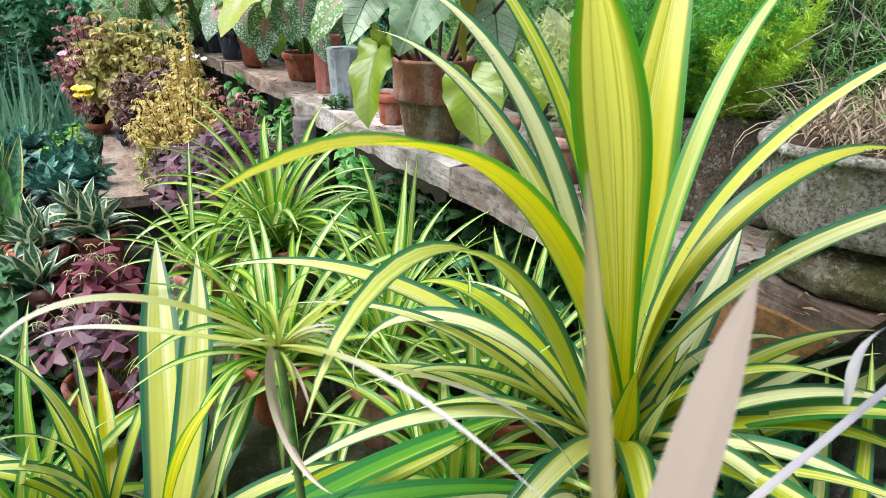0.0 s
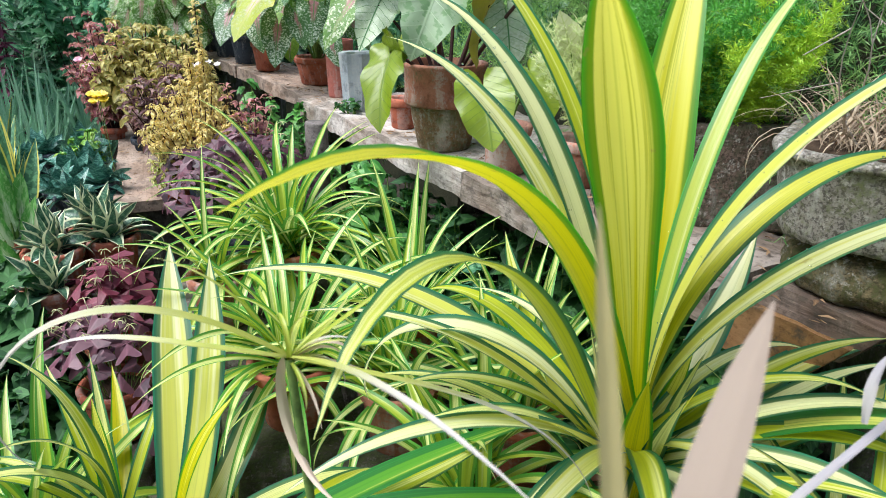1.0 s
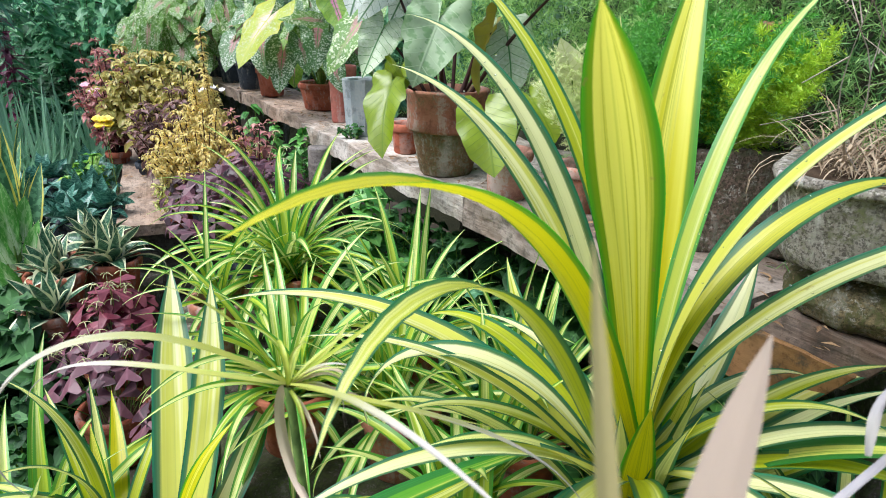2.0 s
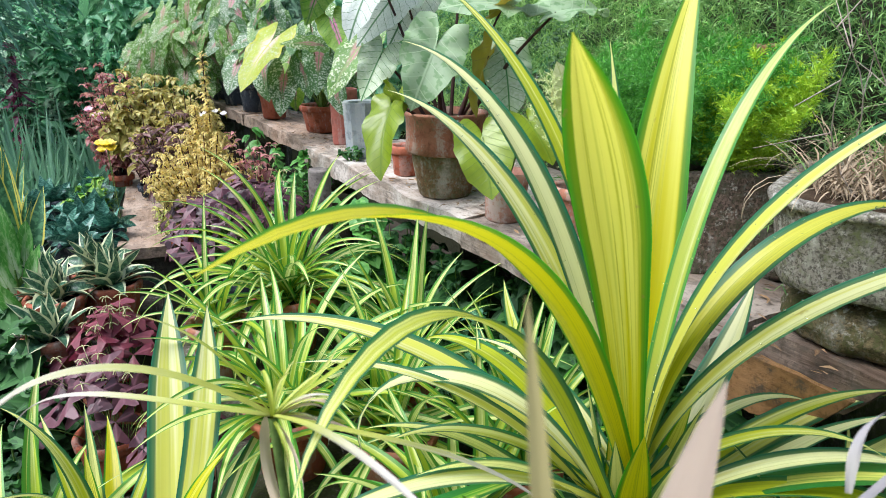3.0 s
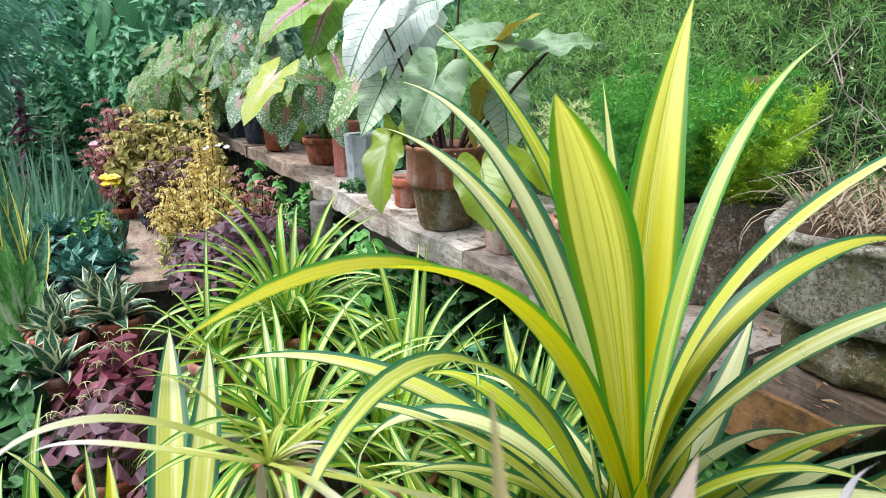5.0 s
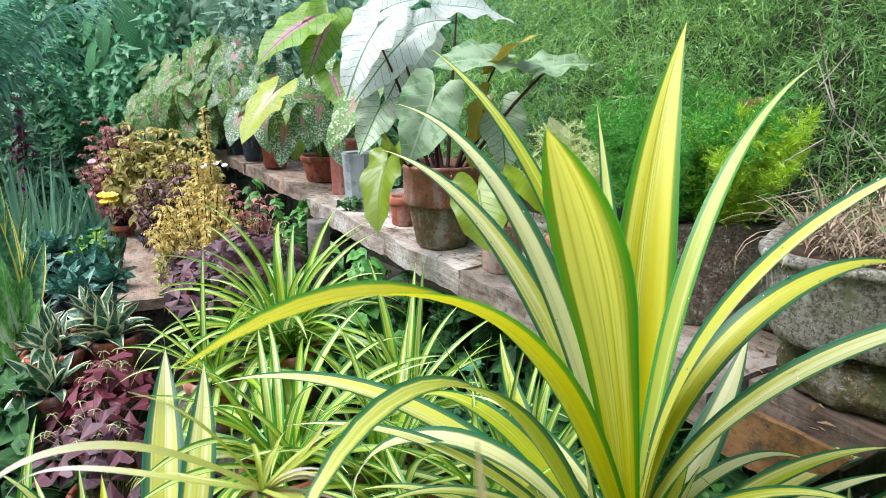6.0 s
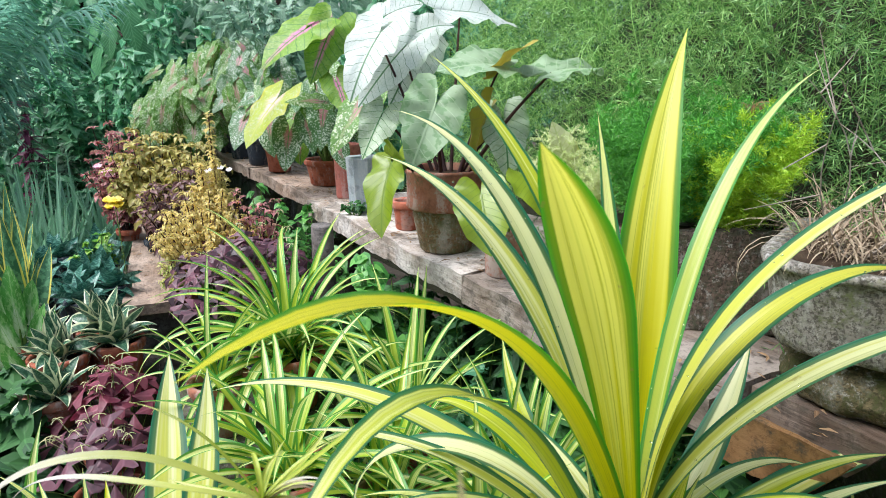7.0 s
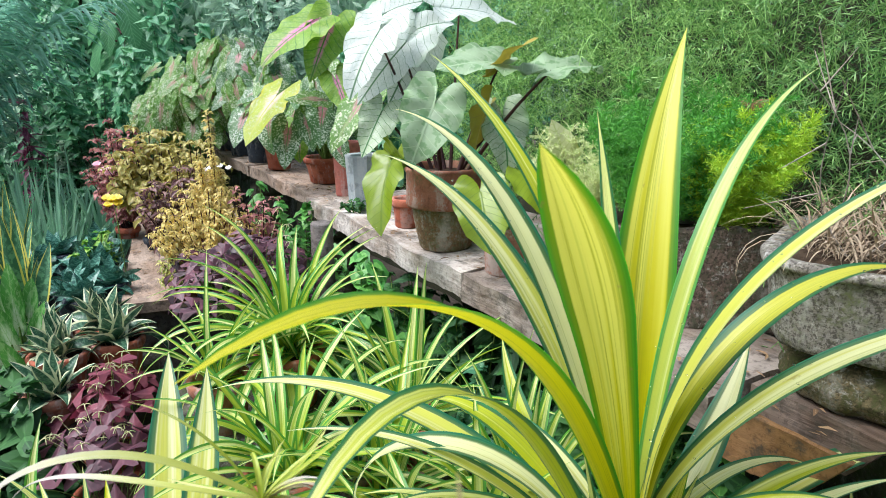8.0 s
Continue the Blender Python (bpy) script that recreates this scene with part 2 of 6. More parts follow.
pink_cal_mat = veined_leaf("pink_caladium", (0.065, 0.18, 0.05), (0.12, 0.25, 0.09), (0.05, 0.17, 0.04), (0.55, 0.17, 0.23), blush=0.8, spots=0.9, spot=(0.58, 0.68, 0.54), n=5.0, width=0.035, grain=34.0, reach=(1.7, 0.85), leafy=0.4, mesh=0.15)
speck_cal_mat = veined_leaf("speckled_caladium", (0.15, 0.34, 0.06), (0.30, 0.48, 0.15), (0.20, 0.42, 0.05), (0.64, 0.28, 0.30), blush=0.8, spots=0.95, spot=(0.72, 0.80, 0.56), n=5.0, width=0.035, grain=26.0, reach=(1.6, 0.8), leafy=0.5, mesh=0.15)
rose_cal_mat = veined_leaf("rose_caladium", (0.24, 0.44, 0.04), (0.08, 0.25, 0.03), (0.30, 0.48, 0.03), (0.80, 0.24, 0.48), blush=1.0, spots=0.2, spot=(0.60, 0.70, 0.25), n=6.0, width=0.05, reach=(2.4, 0.42), leafy=0.4)
gold_cal_mat = veined_leaf("gold_caladium", (0.42, 0.50, 0.05), (0.50, 0.54, 0.08), (0.62, 0.56, 0.02), (0.78, 0.56, 0.52), blush=1.0, spots=0.3, n=5.0, width=0.04, reach=(1.3, 0.8), leafy=0.4)
alocasia_mat = veined_leaf("alocasia", (0.36, 0.49, 0.30), (0.40, 0.53, 0.33), (0.24, 0.39, 0.18), (0.5, 0.6, 0.5), spots=0.65, spot=(0.12, 0.27, 0.09), n=5.0, width=0.03, leafy=0.25, grain=9.0, mesh=0.0, crook=0.3)
under_mat = veined_leaf("alocasia_underside", (0.40, 0.33, 0.04), (0.34, 0.27, 0.05), (0.30, 0.26, 0.05), (0.4, 0.3, 0.1), n=5.0, width=0.05)
lime_mat = veined_leaf("lime_heart", (0.20, 0.285, 0.015), (0.12, 0.20, 0.010), (0.14, 0.235, 0.010), (0.5, 0.5, 0.1), n=8.0, width=0.05, mesh=0.0, crook=0.25, rough=0.3)
cream_leaf_mat = veined_leaf("cream_heart", (0.60, 0.62, 0.34), (0.40, 0.46, 0.16), (0.62, 0.56, 0.16), (0.7, 0.7, 0.5), n=6.0, width=0.05)
dieff_mat = veined_leaf("dumb_cane", (0.08, 0.30, 0.05), (0.22, 0.42, 0.14), (0.04, 0.22, 0.03), (0.52, 0.62, 0.42), blush=0.9, spots=0.5, spot=(0.30, 0.48, 0.20), n=5.0, width=0.03, mesh=0.1, grain=12.0, reach=(0.7, 0.7))
fern_mat = plain_leaf("asparagus_fern", (0.040, 0.19, 0.028), (0.34, 0.55, 0.17), leafy=0.35)
# dimmed copy of the fern green; holds the shade over the right-hand bank
fern_half_shade_mat = plain_leaf("asparagus_fern_half_shade", (0.030, 0.145, 0.026), (0.25, 0.43, 0.135), leafy=0.3)
# the fern green again, near black: shade between the front fronds, set in the colour
fern_shade_mat = plain_leaf("asparagus_fern_painted_shade", (0.010, 0.055, 0.014), (0.045, 0.15, 0.03), leafy=0.2)
cream_fern_mat = plain_leaf("cream_fern", (0.48, 0.60, 0.18), (0.74, 0.78, 0.42), leafy=0.35)
plume_mat = plain_leaf("plume_fern", (0.03, 0.20, 0.025), (0.12, 0.40, 0.05), leafy=0.3)
plume_bright_mat = plain_leaf("bright_plume_fern", (0.22, 0.46, 0.02), (0.45, 0.64, 0.045), leafy=0.3)
coleus_gold_mat = plain_leaf("gold_coleus", (0.56, 0.46, 0.11), (0.90, 0.80, 0.32), (0.78, 0.60, 0.28), leafy=0.45)
coleus_lime_mat = plain_leaf("lime_coleus", (0.26, 0.36, 0.06), (0.66, 0.68, 0.22), (0.62, 0.52, 0.24), leafy=0.35)
coleus_bronze_mat = plain_leaf("bronze_coleus", (0.30, 0.29, 0.07), (0.66, 0.60, 0.22), (0.46, 0.36, 0.12), leafy=0.4)
coleus_red_mat = plain_leaf("red_coleus", (0.26, 0.07, 0.09), (0.62, 0.26, 0.28), (0.50, 0.30, 0.20), leafy=0.35)
coleus_dark_mat = plain_leaf("dark_coleus", (0.10, 0.04, 0.05), (0.30, 0.16, 0.16), (0.22, 0.14, 0.09), leafy=0.3)
oxalis_mat = plain_leaf("purple_oxalis", (0.030, 0.008, 0.016), (0.15, 0.055, 0.078), rough=0.45, leafy=0.25)
oxalis_red_mat = plain_leaf("red_oxalis", (0.12, 0.004, 0.022), (0.28, 0.075, 0.105), rough=0.45, leafy=0.35)
hahnii_mat = banded_leaf("birds_nest_snake_plant", (0.022, 0.085, 0.045), (0.10, 0.21, 0.12), (0.66, 0.68, 0.44), 0.62)
hahnii_dark_mat = banded_leaf("dark_snake_plant", (0.030, 0.13, 0.095), (0.14, 0.34, 0.26), (0.08, 0.24, 0.16), 0.86)
snake_mat = banded_leaf("tall_snake_plant", (0.035, 0.13, 0.06), (0.10, 0.27, 0.13), (0.66, 0.60, 0.12), 0.74)
iris_mat = plain_leaf("grey_green_strap", (0.15, 0.38, 0.21), (0.33, 0.57, 0.38), leafy=0.35)
croton_mat = plain_leaf("croton_leaf", (0.06, 0.26, 0.03), (0.28, 0.44, 0.06))
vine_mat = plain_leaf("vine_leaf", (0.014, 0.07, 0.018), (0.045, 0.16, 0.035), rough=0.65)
weed_mat = plain_leaf("weed_leaf", (0.05, 0.22, 0.04), (0.13, 0.36, 0.07))
ribbed_mat = veined_leaf("ribbed_leaf", (0.09, 0.30, 0.12), (0.16, 0.40, 0.18), (0.08, 0.27, 0.10), (0.1, 0.3, 0.1), n=10.0, width=0.12, leafy=0.4, mesh=0.0)
# shrub and palm leaf colours are lightened and cooled to carry distance haze
shrub_mat = plain_leaf("shrub_leaf", (0.08, 0.29, 0.15), (0.23, 0.49, 0.27), leafy=0.48)
shrub_haze_mat = plain_leaf("hazy_shrub_leaf", (0.20, 0.37, 0.25), (0.42, 0.58, 0.43), leafy=0.48)
palm_mat = plain_leaf("palm_leaflet", (0.11, 0.31, 0.22), (0.25, 0.49, 0.36), leafy=0.45)
cordyline_mat = plain_leaf("cordyline_leaf", (0.16, 0.025, 0.07), (0.32, 0.07, 0.16))
litter_mat = plain_leaf("leaf_litter", (0.12, 0.065, 0.03), (0.30, 0.19, 0.10), rough=0.9, leafy=0.05)
dead_mat = plain_leaf("dead_grass", (0.24, 0.17, 0.11), (0.42, 0.33, 0.23), rough=0.8, leafy=0.1)
petal_yellow_mat = plain_leaf("yellow_petal", (0.72, 0.50, 0.02), (0.80, 0.62, 0.05))
petal_pink_mat = plain_leaf("pink_petal", (0.75, 0.32, 0.42), (0.85, 0.50, 0.58))
petal_white_mat = plain_leaf("white_petal", (0.74, 0.68, 0.72), (0.82, 0.80, 0.82))
bloom_mat = plain_leaf("small_pale_flower", (0.42, 0.44, 0.20), (0.62, 0.60, 0.34))
stem_mat = clay("green_stem", (0.12, 0.22, 0.05), (0.20, 0.30, 0.08))
stem_dark_mat = clay("dark_stem", (0.05, 0.025, 0.03), (0.10, 0.05, 0.04))
twig_mat = clay("dry_twig", (0.22, 0.17, 0.13), (0.46, 0.41, 0.37))
clay_mat = clay("terracotta", (0.34, 0.085, 0.045), (0.46, 0.15, 0.09), 0.0, 0.25)
clay_old_mat = clay("old_terracotta", (0.32, 0.12, 0.075), (0.42, 0.19, 0.13), 0.25, 0.35)
clay_moss_mat = clay("mossy_terracotta", (0.20, 0.115, 0.06), (0.30, 0.19, 0.10), 0.6, 0.5, grit=0.4)
clay_pink_mat = clay("faded_terracotta", (0.42, 0.20, 0.15), (0.50, 0.28, 0.22), 0.0, 0.5)
concrete_mat = clay("weathered_concrete", (0.20, 0.175, 0.145), (0.35, 0.325, 0.295), 0.36, 0.6, grit=0.8)
concrete_moss_mat = clay("mossy_concrete", (0.15, 0.115, 0.06), (0.26, 0.20, 0.11), 0.7, 0.35, (0.03, 0.032, 0.010), 0.8)
concrete_red_mat = clay("stained_concrete", (0.17, 0.115, 0.09), (0.28, 0.20, 0.165), 0.6, 0.45, (0.035, 0.036, 0.022), 0.85)
plastic_pink_mat = clay("pink_plastic", (0.46, 0.15, 0.12), (0.52, 0.19, 0.15), 0.0, 0.3)
plastic_grey_mat = clay("grey_plastic", (0.30, 0.34, 0.36), (0.38, 0.42, 0.44), 0.0, 0.3)
plastic_dark_mat = clay("dark_plastic", (0.03, 0.04, 0.055), (0.05, 0.06, 0.08), 0.0, 0.2)
wood_mid_mat = timber("worn_timber", (0.14, 0.10, 0.075), (0.245, 0.195, 0.16), (0.32, 0.275, 0.24))
wood_pale_mat = timber("pale_timber", (0.26, 0.20, 0.155), (0.44, 0.375, 0.325), (0.58, 0.53, 0.485))
wood_brown_mat = timber("brown_timber", (0.19, 0.09, 0.034), (0.32, 0.17, 0.07), (0.29, 0.155, 0.07), (9, 60, 22), 0.2)
wood_grey_mat = timber("grey_timber", (0.08, 0.05, 0.034), (0.155, 0.105, 0.075), (0.19, 0.145, 0.115), (3, 55, 40))
wood_bench_mat = timber("bench_timber", (0.26, 0.18, 0.13), (0.36, 0.26, 0.20), (0.42, 0.33, 0.27))
wood_dark_mat = timber("dark_post", (0.07, 0.055, 0.045), (0.14, 0.12, 0.11), (0.18, 0.16, 0.15))
stone_mat = clay("rough_stone", (0.12, 0.095, 0.085), (0.20, 0.165, 0.15), 0.8, 0.3, (0.03, 0.035, 0.015), 0.5)
dew = Graph("dew_drop")
dew_mat = dew.finish((1.0, 1.0, 1.0), 0.02)
dew_mat.node_tree.nodes["Principled BSDF"].inputs["Transmission Weight"].default_value = 1.0
dew_mat.node_tree.nodes["Principled BSDF"].inputs["IOR"].default_value = 1.33
soil_mat = earth("potting_soil", (0.05, 0.032, 0.02), (0.09, 0.06, 0.04), 20.0)
ground_mat = earth("garden_soil", (0.045, 0.036, 0.027), (0.085, 0.07, 0.055), 3.0)
# bank colour taken down to near black, standing for shade behind the fronds
bank_mat = earth("shade_dark_bank", (0.018, 0.020, 0.012), (0.035, 0.035, 0.02), 4.0)


# ---------------- mesh helpers ----------------
class Acc:
    """Collects vertices, faces and leaf coordinates for one mesh."""

    def __init__(self):
        self.v, self.f, self.uv, self.n = [], [], [], 0

    def add(self, verts, faces, uvs=None):
        verts = np.asarray(verts, float).reshape(-1, 3)
        faces = np.asarray(faces, int)
        self.v.append(verts)
        self.f.append(faces + self.n)
        self.uv.append(np.zeros((len(verts), 2)) if uvs is None else np.asarray(uvs, float))
        self.n += len(verts)

    def mesh(self, name, smooth=True):
        v = np.concatenate(self.v)
        uv = np.concatenate(self.uv)
        faces = [tuple(r) for f in self.f for r in f.tolist()]
        me = bpy.data.meshes.new(name)
        me.from_pydata(v.tolist(), [], faces)
        lay = me.uv_layers.new(name="UVMap")
        idx = np.empty(len(me.loops), int)
        me.loops.foreach_get("vertex_index", idx)
        lay.data.foreach_set("uv", uv[idx].ravel())
        me.polygons.foreach_set("use_smooth", [smooth] * len(me.polygons))
        me.update()
        return me


def thing(name, at, label, category, group="", kind=""):
    ob = new(name)
    ob.empty_display_size = 0.05
    ob.location = at
    return tagged(ob, label, category, group, kind)


def part(name, shape, material, parent, label="", smooth=True, kind=""):
    """One mesh object under a thing or a part, from an Acc or a bmesh."""
    if isinstance(shape, Acc):
        me = shape.mesh(name, smooth)
    else:
        me = bpy.data.meshes.new(name)
        shape.to_mesh(me)
        shape.free()
    me.materials.append(material)
    ob = new(name, me)
    ob.parent = parent
    return tagged(ob, label, kind=kind)


GRID = {}


def grid_faces(n, m):
    """Quads of a grid with n rows and m columns of vertices."""
    if (n, m) not in GRID:
        i, j = np.meshgrid(np.arange(n - 1), np.arange(m - 1), indexing="ij")
        a = (i * m + j).ravel()
        GRID[n, m] = np.stack([a, a + 1, a + m + 1, a + m], 1)
    return GRID[n, m]


def arch(az, elev, length, droop, power=1.6, bend=0.0, n=16):
    """The midline of an arching leaf from its base: compass direction, rise, length, sag."""
    s = (np.arange(n) + 0.5) / n
    e, a = np.radians(elev - droop * s ** power), np.radians(az + bend * s)
    d = np.stack([np.cos(e) * np.sin(a), np.cos(e) * np.cos(a), np.sin(e)], 1) * length / n
    return np.concatenate([np.zeros((1, 3)), np.cumsum(d, 0)]), np.radians(az + bend * np.linspace(0, 1, n + 1))


def strap(acc, base, az, elev, length, droop, power=1.6, bend=0.0, width=0.04, fold=0.35, n=16, twist=0.0, cols=5, belly=0.35, wave=0.0, root=0.62, t0=0.4, pw=1.7):
    """A strap leaf: an arched midline, a channelled section, tapered to a point."""
    c, a = arch(az, elev, length, droop, power, bend, n)
    s = np.linspace(0, 1, n + 1)
    t = np.gradient(c, axis=0)
    t /= np.linalg.norm(t, axis=1)[:, None] + 1e-9
    side = np.stack([np.cos(a), -np.sin(a), np.zeros_like(a)], 1)
    up = np.cross(side, t)
    tw = np.radians(twist) * s
    side, up = side * np.cos(tw)[:, None] + up * np.sin(tw)[:, None], up * np.cos(tw)[:, None] - side * np.sin(tw)[:, None]
    w = width * (root + (1 - root) * np.minimum(1, s / belly)) * (1 - np.clip((s - t0) / (1 - t0), 0, 1) ** pw)
    w = np.maximum(w, 0.0006) * 0.5
    u = np.linspace(-1, 1, cols)
    lift = np.abs(u)[None, :] * fold + wave * np.sin(s * 37 + az)[:, None] * (np.abs(u) ** 2)[None, :]
    v = c[:, None, :] + side[:, None, :] * (u[None, :] * w[:, None])[..., None] + up[:, None, :] * (lift * w[:, None])[..., None]
    uv = np.stack(np.broadcast_arrays((u[None, :] + 1) / 2, s[:, None]), -1)
    acc.add(v.reshape(-1, 3) + np.asarray(base, float), grid_faces(n + 1, cols), uv.reshape(-1, 2))


def tube(acc, pts, r0, r1=None, sides=6):
    """A round stem along points, tapering from r0 to r1."""
    p = np.asarray(pts, float)
    r = np.linspace(r0, r0 if r1 is None else r1, len(p))
    t = np.gradient(p, axis=0)
    t /= np.linalg.norm(t, axis=1)[:, None] + 1e-9
    ref = np.where(np.abs(t[:, 2:3]) > 0.9, np.array([[1.0, 0, 0]]), np.array([[0, 0, 1.0]]))
    a = np.cross(t, ref)
    a /= np.linalg.norm(a, axis=1)[:, None]
    b = np.cross(t, a)
    th = np.linspace(0, 2 * np.pi, sides + 1)
    v = p[:, None] + (a[:, None] * np.cos(th)[None, :, None] + b[:, None] * np.sin(th)[None, :, None]) * r[:, None, None]
    acc.add(v.reshape(-1, 3), grid_faces(len(p), sides + 1))


def sway(p0, p1, sag=0.0, n=8, side=(0, 0, 0)):
    """Points from p0 to p1, bowed upwards by sag and sideways."""
    s = np.linspace(0, 1, n)[:, None]
    p0, p1 = np.asarray(p0, float), np.asarray(p1, float)
    return p0 + (p1 - p0) * s + np.sin(np.pi * s) * (np.array([[0, 0, 1.0]]) * sag + np.asarray(side, float))


def lathe(acc, profile, seg=44, wob=0.0, seed=0, square=2.0, turn=0.0):
    """A turned body from (radius, height) pairs, slightly out of true; square over 2 flattens four sides."""
    pr = np.asarray(profile, float)
    th = np.linspace(0, 2 * np.pi, seg + 1)
    k = 1 + wob * (np.sin(2 * th + seed) * 0.6 + np.sin(5 * th + seed * 2.3) * 0.4)
    k = k / (np.abs(np.cos(th - turn)) ** square + np.abs(np.sin(th - turn)) ** square) ** (1 / square)
    v = np.stack([pr[:, :1] * (np.cos(th) * k)[None], pr[:, :1] * (np.sin(th) * k)[None], np.repeat(pr[:, 1:], seg + 1, 1)], -1)
    acc.add(v.reshape(-1, 3), grid_faces(len(pr), seg + 1))


OUTLINE = {
    "heart": [(0, 1.0), (20, 0.82), (50, 0.60), (85, 0.50), (120, 0.50), (148, 0.46), (165, 0.34), (180, 0.10)],
    "arrow": [(0, 1.0), (10, 0.84), (25, 0.64), (50, 0.50), (80, 0.45), (110, 0.48), (135, 0.57), (150, 0.62), (161, 0.54), (171, 0.28), (180, 0.06)],
    "ear": [(0, 1.0), (12, 0.84), (35, 0.62), (65, 0.50), (100, 0.46), (130, 0.52), (150, 0.58), (162, 0.50), (172, 0.24), (180, 0.04)],
    "ovate": [(0, 1.0), (7, 0.90), (16, 0.76), (32, 0.58), (60, 0.43), (100, 0.34), (140, 0.26), (180, 0.16)],
    "oval": [(0, 1.0), (15, 0.84), (35, 0.55), (60, 0.36), (100, 0.27), (140, 0.22), (180, 0.20)],
}


def roughen(acc, amount, scale=18.0, seed=0.0):
    """Pits and swells on a cast or fired surface."""
    for v in acc.v:
        for i, p in enumerate(v):
            q = Vector(p) * scale + Vector((seed, seed, seed))
            v[i] = p + amount * (np.array(noise.noise_vector(q)) + 0.6 * np.array(noise.noise_vector(q * 2.7)))


def finer(profile, n):
    """A profile with n points between each pair."""
    out = []
    for (a, b), (c, d) in zip(profile, profile[1:]):
        out += [(a + (c - a) * k / n, b + (d - b) * k / n) for k in range(n)]
    return out + [profile[-1]]


def broad(acc, length, wide=1.0, shape="heart", fold=0.15, curl=0.25, wave=0.02, seed=0, rings=6, seg=40):
    """A broad leaf in its own axes: x across, y to the tip, z its upper side; the stalk meets it at the origin."""
    a = np.radians(np.linspace(-180, 180, seg + 1))
    tab = np.array(OUTLINE[shape])
    r = np.interp(np.abs(np.degrees(a)), tab[:, 0], tab[:, 1])
    q = (np.linspace(0, 1, rings + 1)[1:, None]) ** 0.8
    r = r * (1 + wave * (np.sin(a * 9 + seed) + 0.7 * np.sin(a * 17 + seed * 2.1)))
    x, y = q * (r * np.sin(a))[None] * wide, q * (r * np.cos(a))[None]
    z = fold * np.abs(x) - curl * (np.clip(y, 0, 1) ** 2) * 0.6 - curl * 0.7 * x * x + 1.6 * wave * np.sin(a[None] * 7 + seed) * q ** 3 + wave * 0.6 * np.sin(y * 23 + seed) * np.abs(x) * 2
    v = np.stack([x, y, z], -1).reshape(-1, 3) * length
    uv = np.stack([x / (np.abs(x).max() * 2.0) + 0.5, (y + 0.4) / 1.4], -1).reshape(-1, 2)
    acc.add(v, grid_faces(rings, seg + 1), uv)
    acc.add(np.concatenate([[[0, 0, 0]], v[:seg + 1]]), [(0, i + 2, i + 1) for i in range(seg)], np.concatenate([[[0.5, 0.4 / 1.4]], uv[:seg + 1]]))


def facing(at, tip, normal):
    """The pose of a broad leaf whose stalk end is at 'at', whose tip points along 'tip' and whose face looks along 'normal'."""
    y = Vector(tip).normalized()
    z = (Vector(normal) - y * Vector(normal).dot(y)).normalized()
    x = y.cross(z)
    m = Matrix((x, y, z)).transposed().to_4x4()
    m.translation = at
    return m


def moved(acc_from, m, acc_to):
    """Adds one Acc's content to another, placed by a matrix."""
    mm = np.array(m)
    n0 = 0
    for v, f, u in zip(acc_from.v, acc_from.f, acc_from.uv):
        acc_to.add(v @ mm[:3, :3].T + mm[:3, 3], f - n0, u)
        n0 += len(v)


def block(acc, lo, hi, cuts=(8, 2, 2), rough=0.0, seed=0):
    """A box with slightly uneven faces, for sawn timber and cut stone."""
    out, acc = acc, Acc()
    lo, hi = np.asarray(lo, float), np.asarray(hi, float)
    for ax in range(3):
        b, c = [i for i in range(3) if i != ax]
        nb, nc = cuts[b] + 1, cuts[c] + 1
        for end in (0, 1):
            g1, g2 = np.meshgrid(np.linspace(0, 1, nb), np.linspace(0, 1, nc), indexing="ij")
            v = np.zeros((nb * nc, 3))
            v[:, b], v[:, c], v[:, ax] = g1.ravel(), g2.ravel(), end
            v = lo + v * (hi - lo)
            if rough:
                v = v + np.array([rough * np.array(noise.noise_vector(Vector(p * 7 + seed))) + rough * 0.5 * np.array(noise.noise_vector(Vector(p * 23 + seed))) for p in v])
            f = grid_faces(nb, nc)
            acc.add(v, f if (end == 1) == (ax != 1) else f[:, ::-1])
    v, f = np.concatenate(acc.v), np.concatenate(acc.f)
    _, first, where = np.unique(np.round(v, 6), axis=0, return_index=True, return_inverse=True)
    out.add(v[first], where.ravel()[f])


# ---------------- ground ----------------
def ground():
    acc = Acc()
    n = 90
    g = np.linspace(-1, 1, n)
    g = np.sign(g) * (np.abs(g) ** 3) * 400
    x, y = np.meshgrid(g, g, indexing="ij")
    z = np.array([[0.03 * noise.noise(Vector((a * 1.5, b * 1.5, 0))) if abs(a) < 20 and abs(b) < 20 else 0.0 for b in g] for a in g])
    acc.add(np.stack([x, y, z], -1).reshape(-1, 3), grid_faces(n, n)[:, ::-1])
    me = acc.mesh("ground")
    me.materials.append(ground_mat)
    tagged(new("ground", me), "dark bare garden soil between the pots", "ground", kind="structure")


ground()

# ---------------- timber shelf along the display ----------------
# its front edge runs from (0.57, 0.93) away to the left; u along, w towards the back
SO, SU, SW = np.array([0.57, 0.93]), np.array([-0.494, 0.869]), np.array([0.869, 0.494])
SHELF_Z = 0.79


def on_shelf(s, w, z=SHELF_Z):
    p = SO + SU * s + SW * w
    return (p[0], p[1], z)


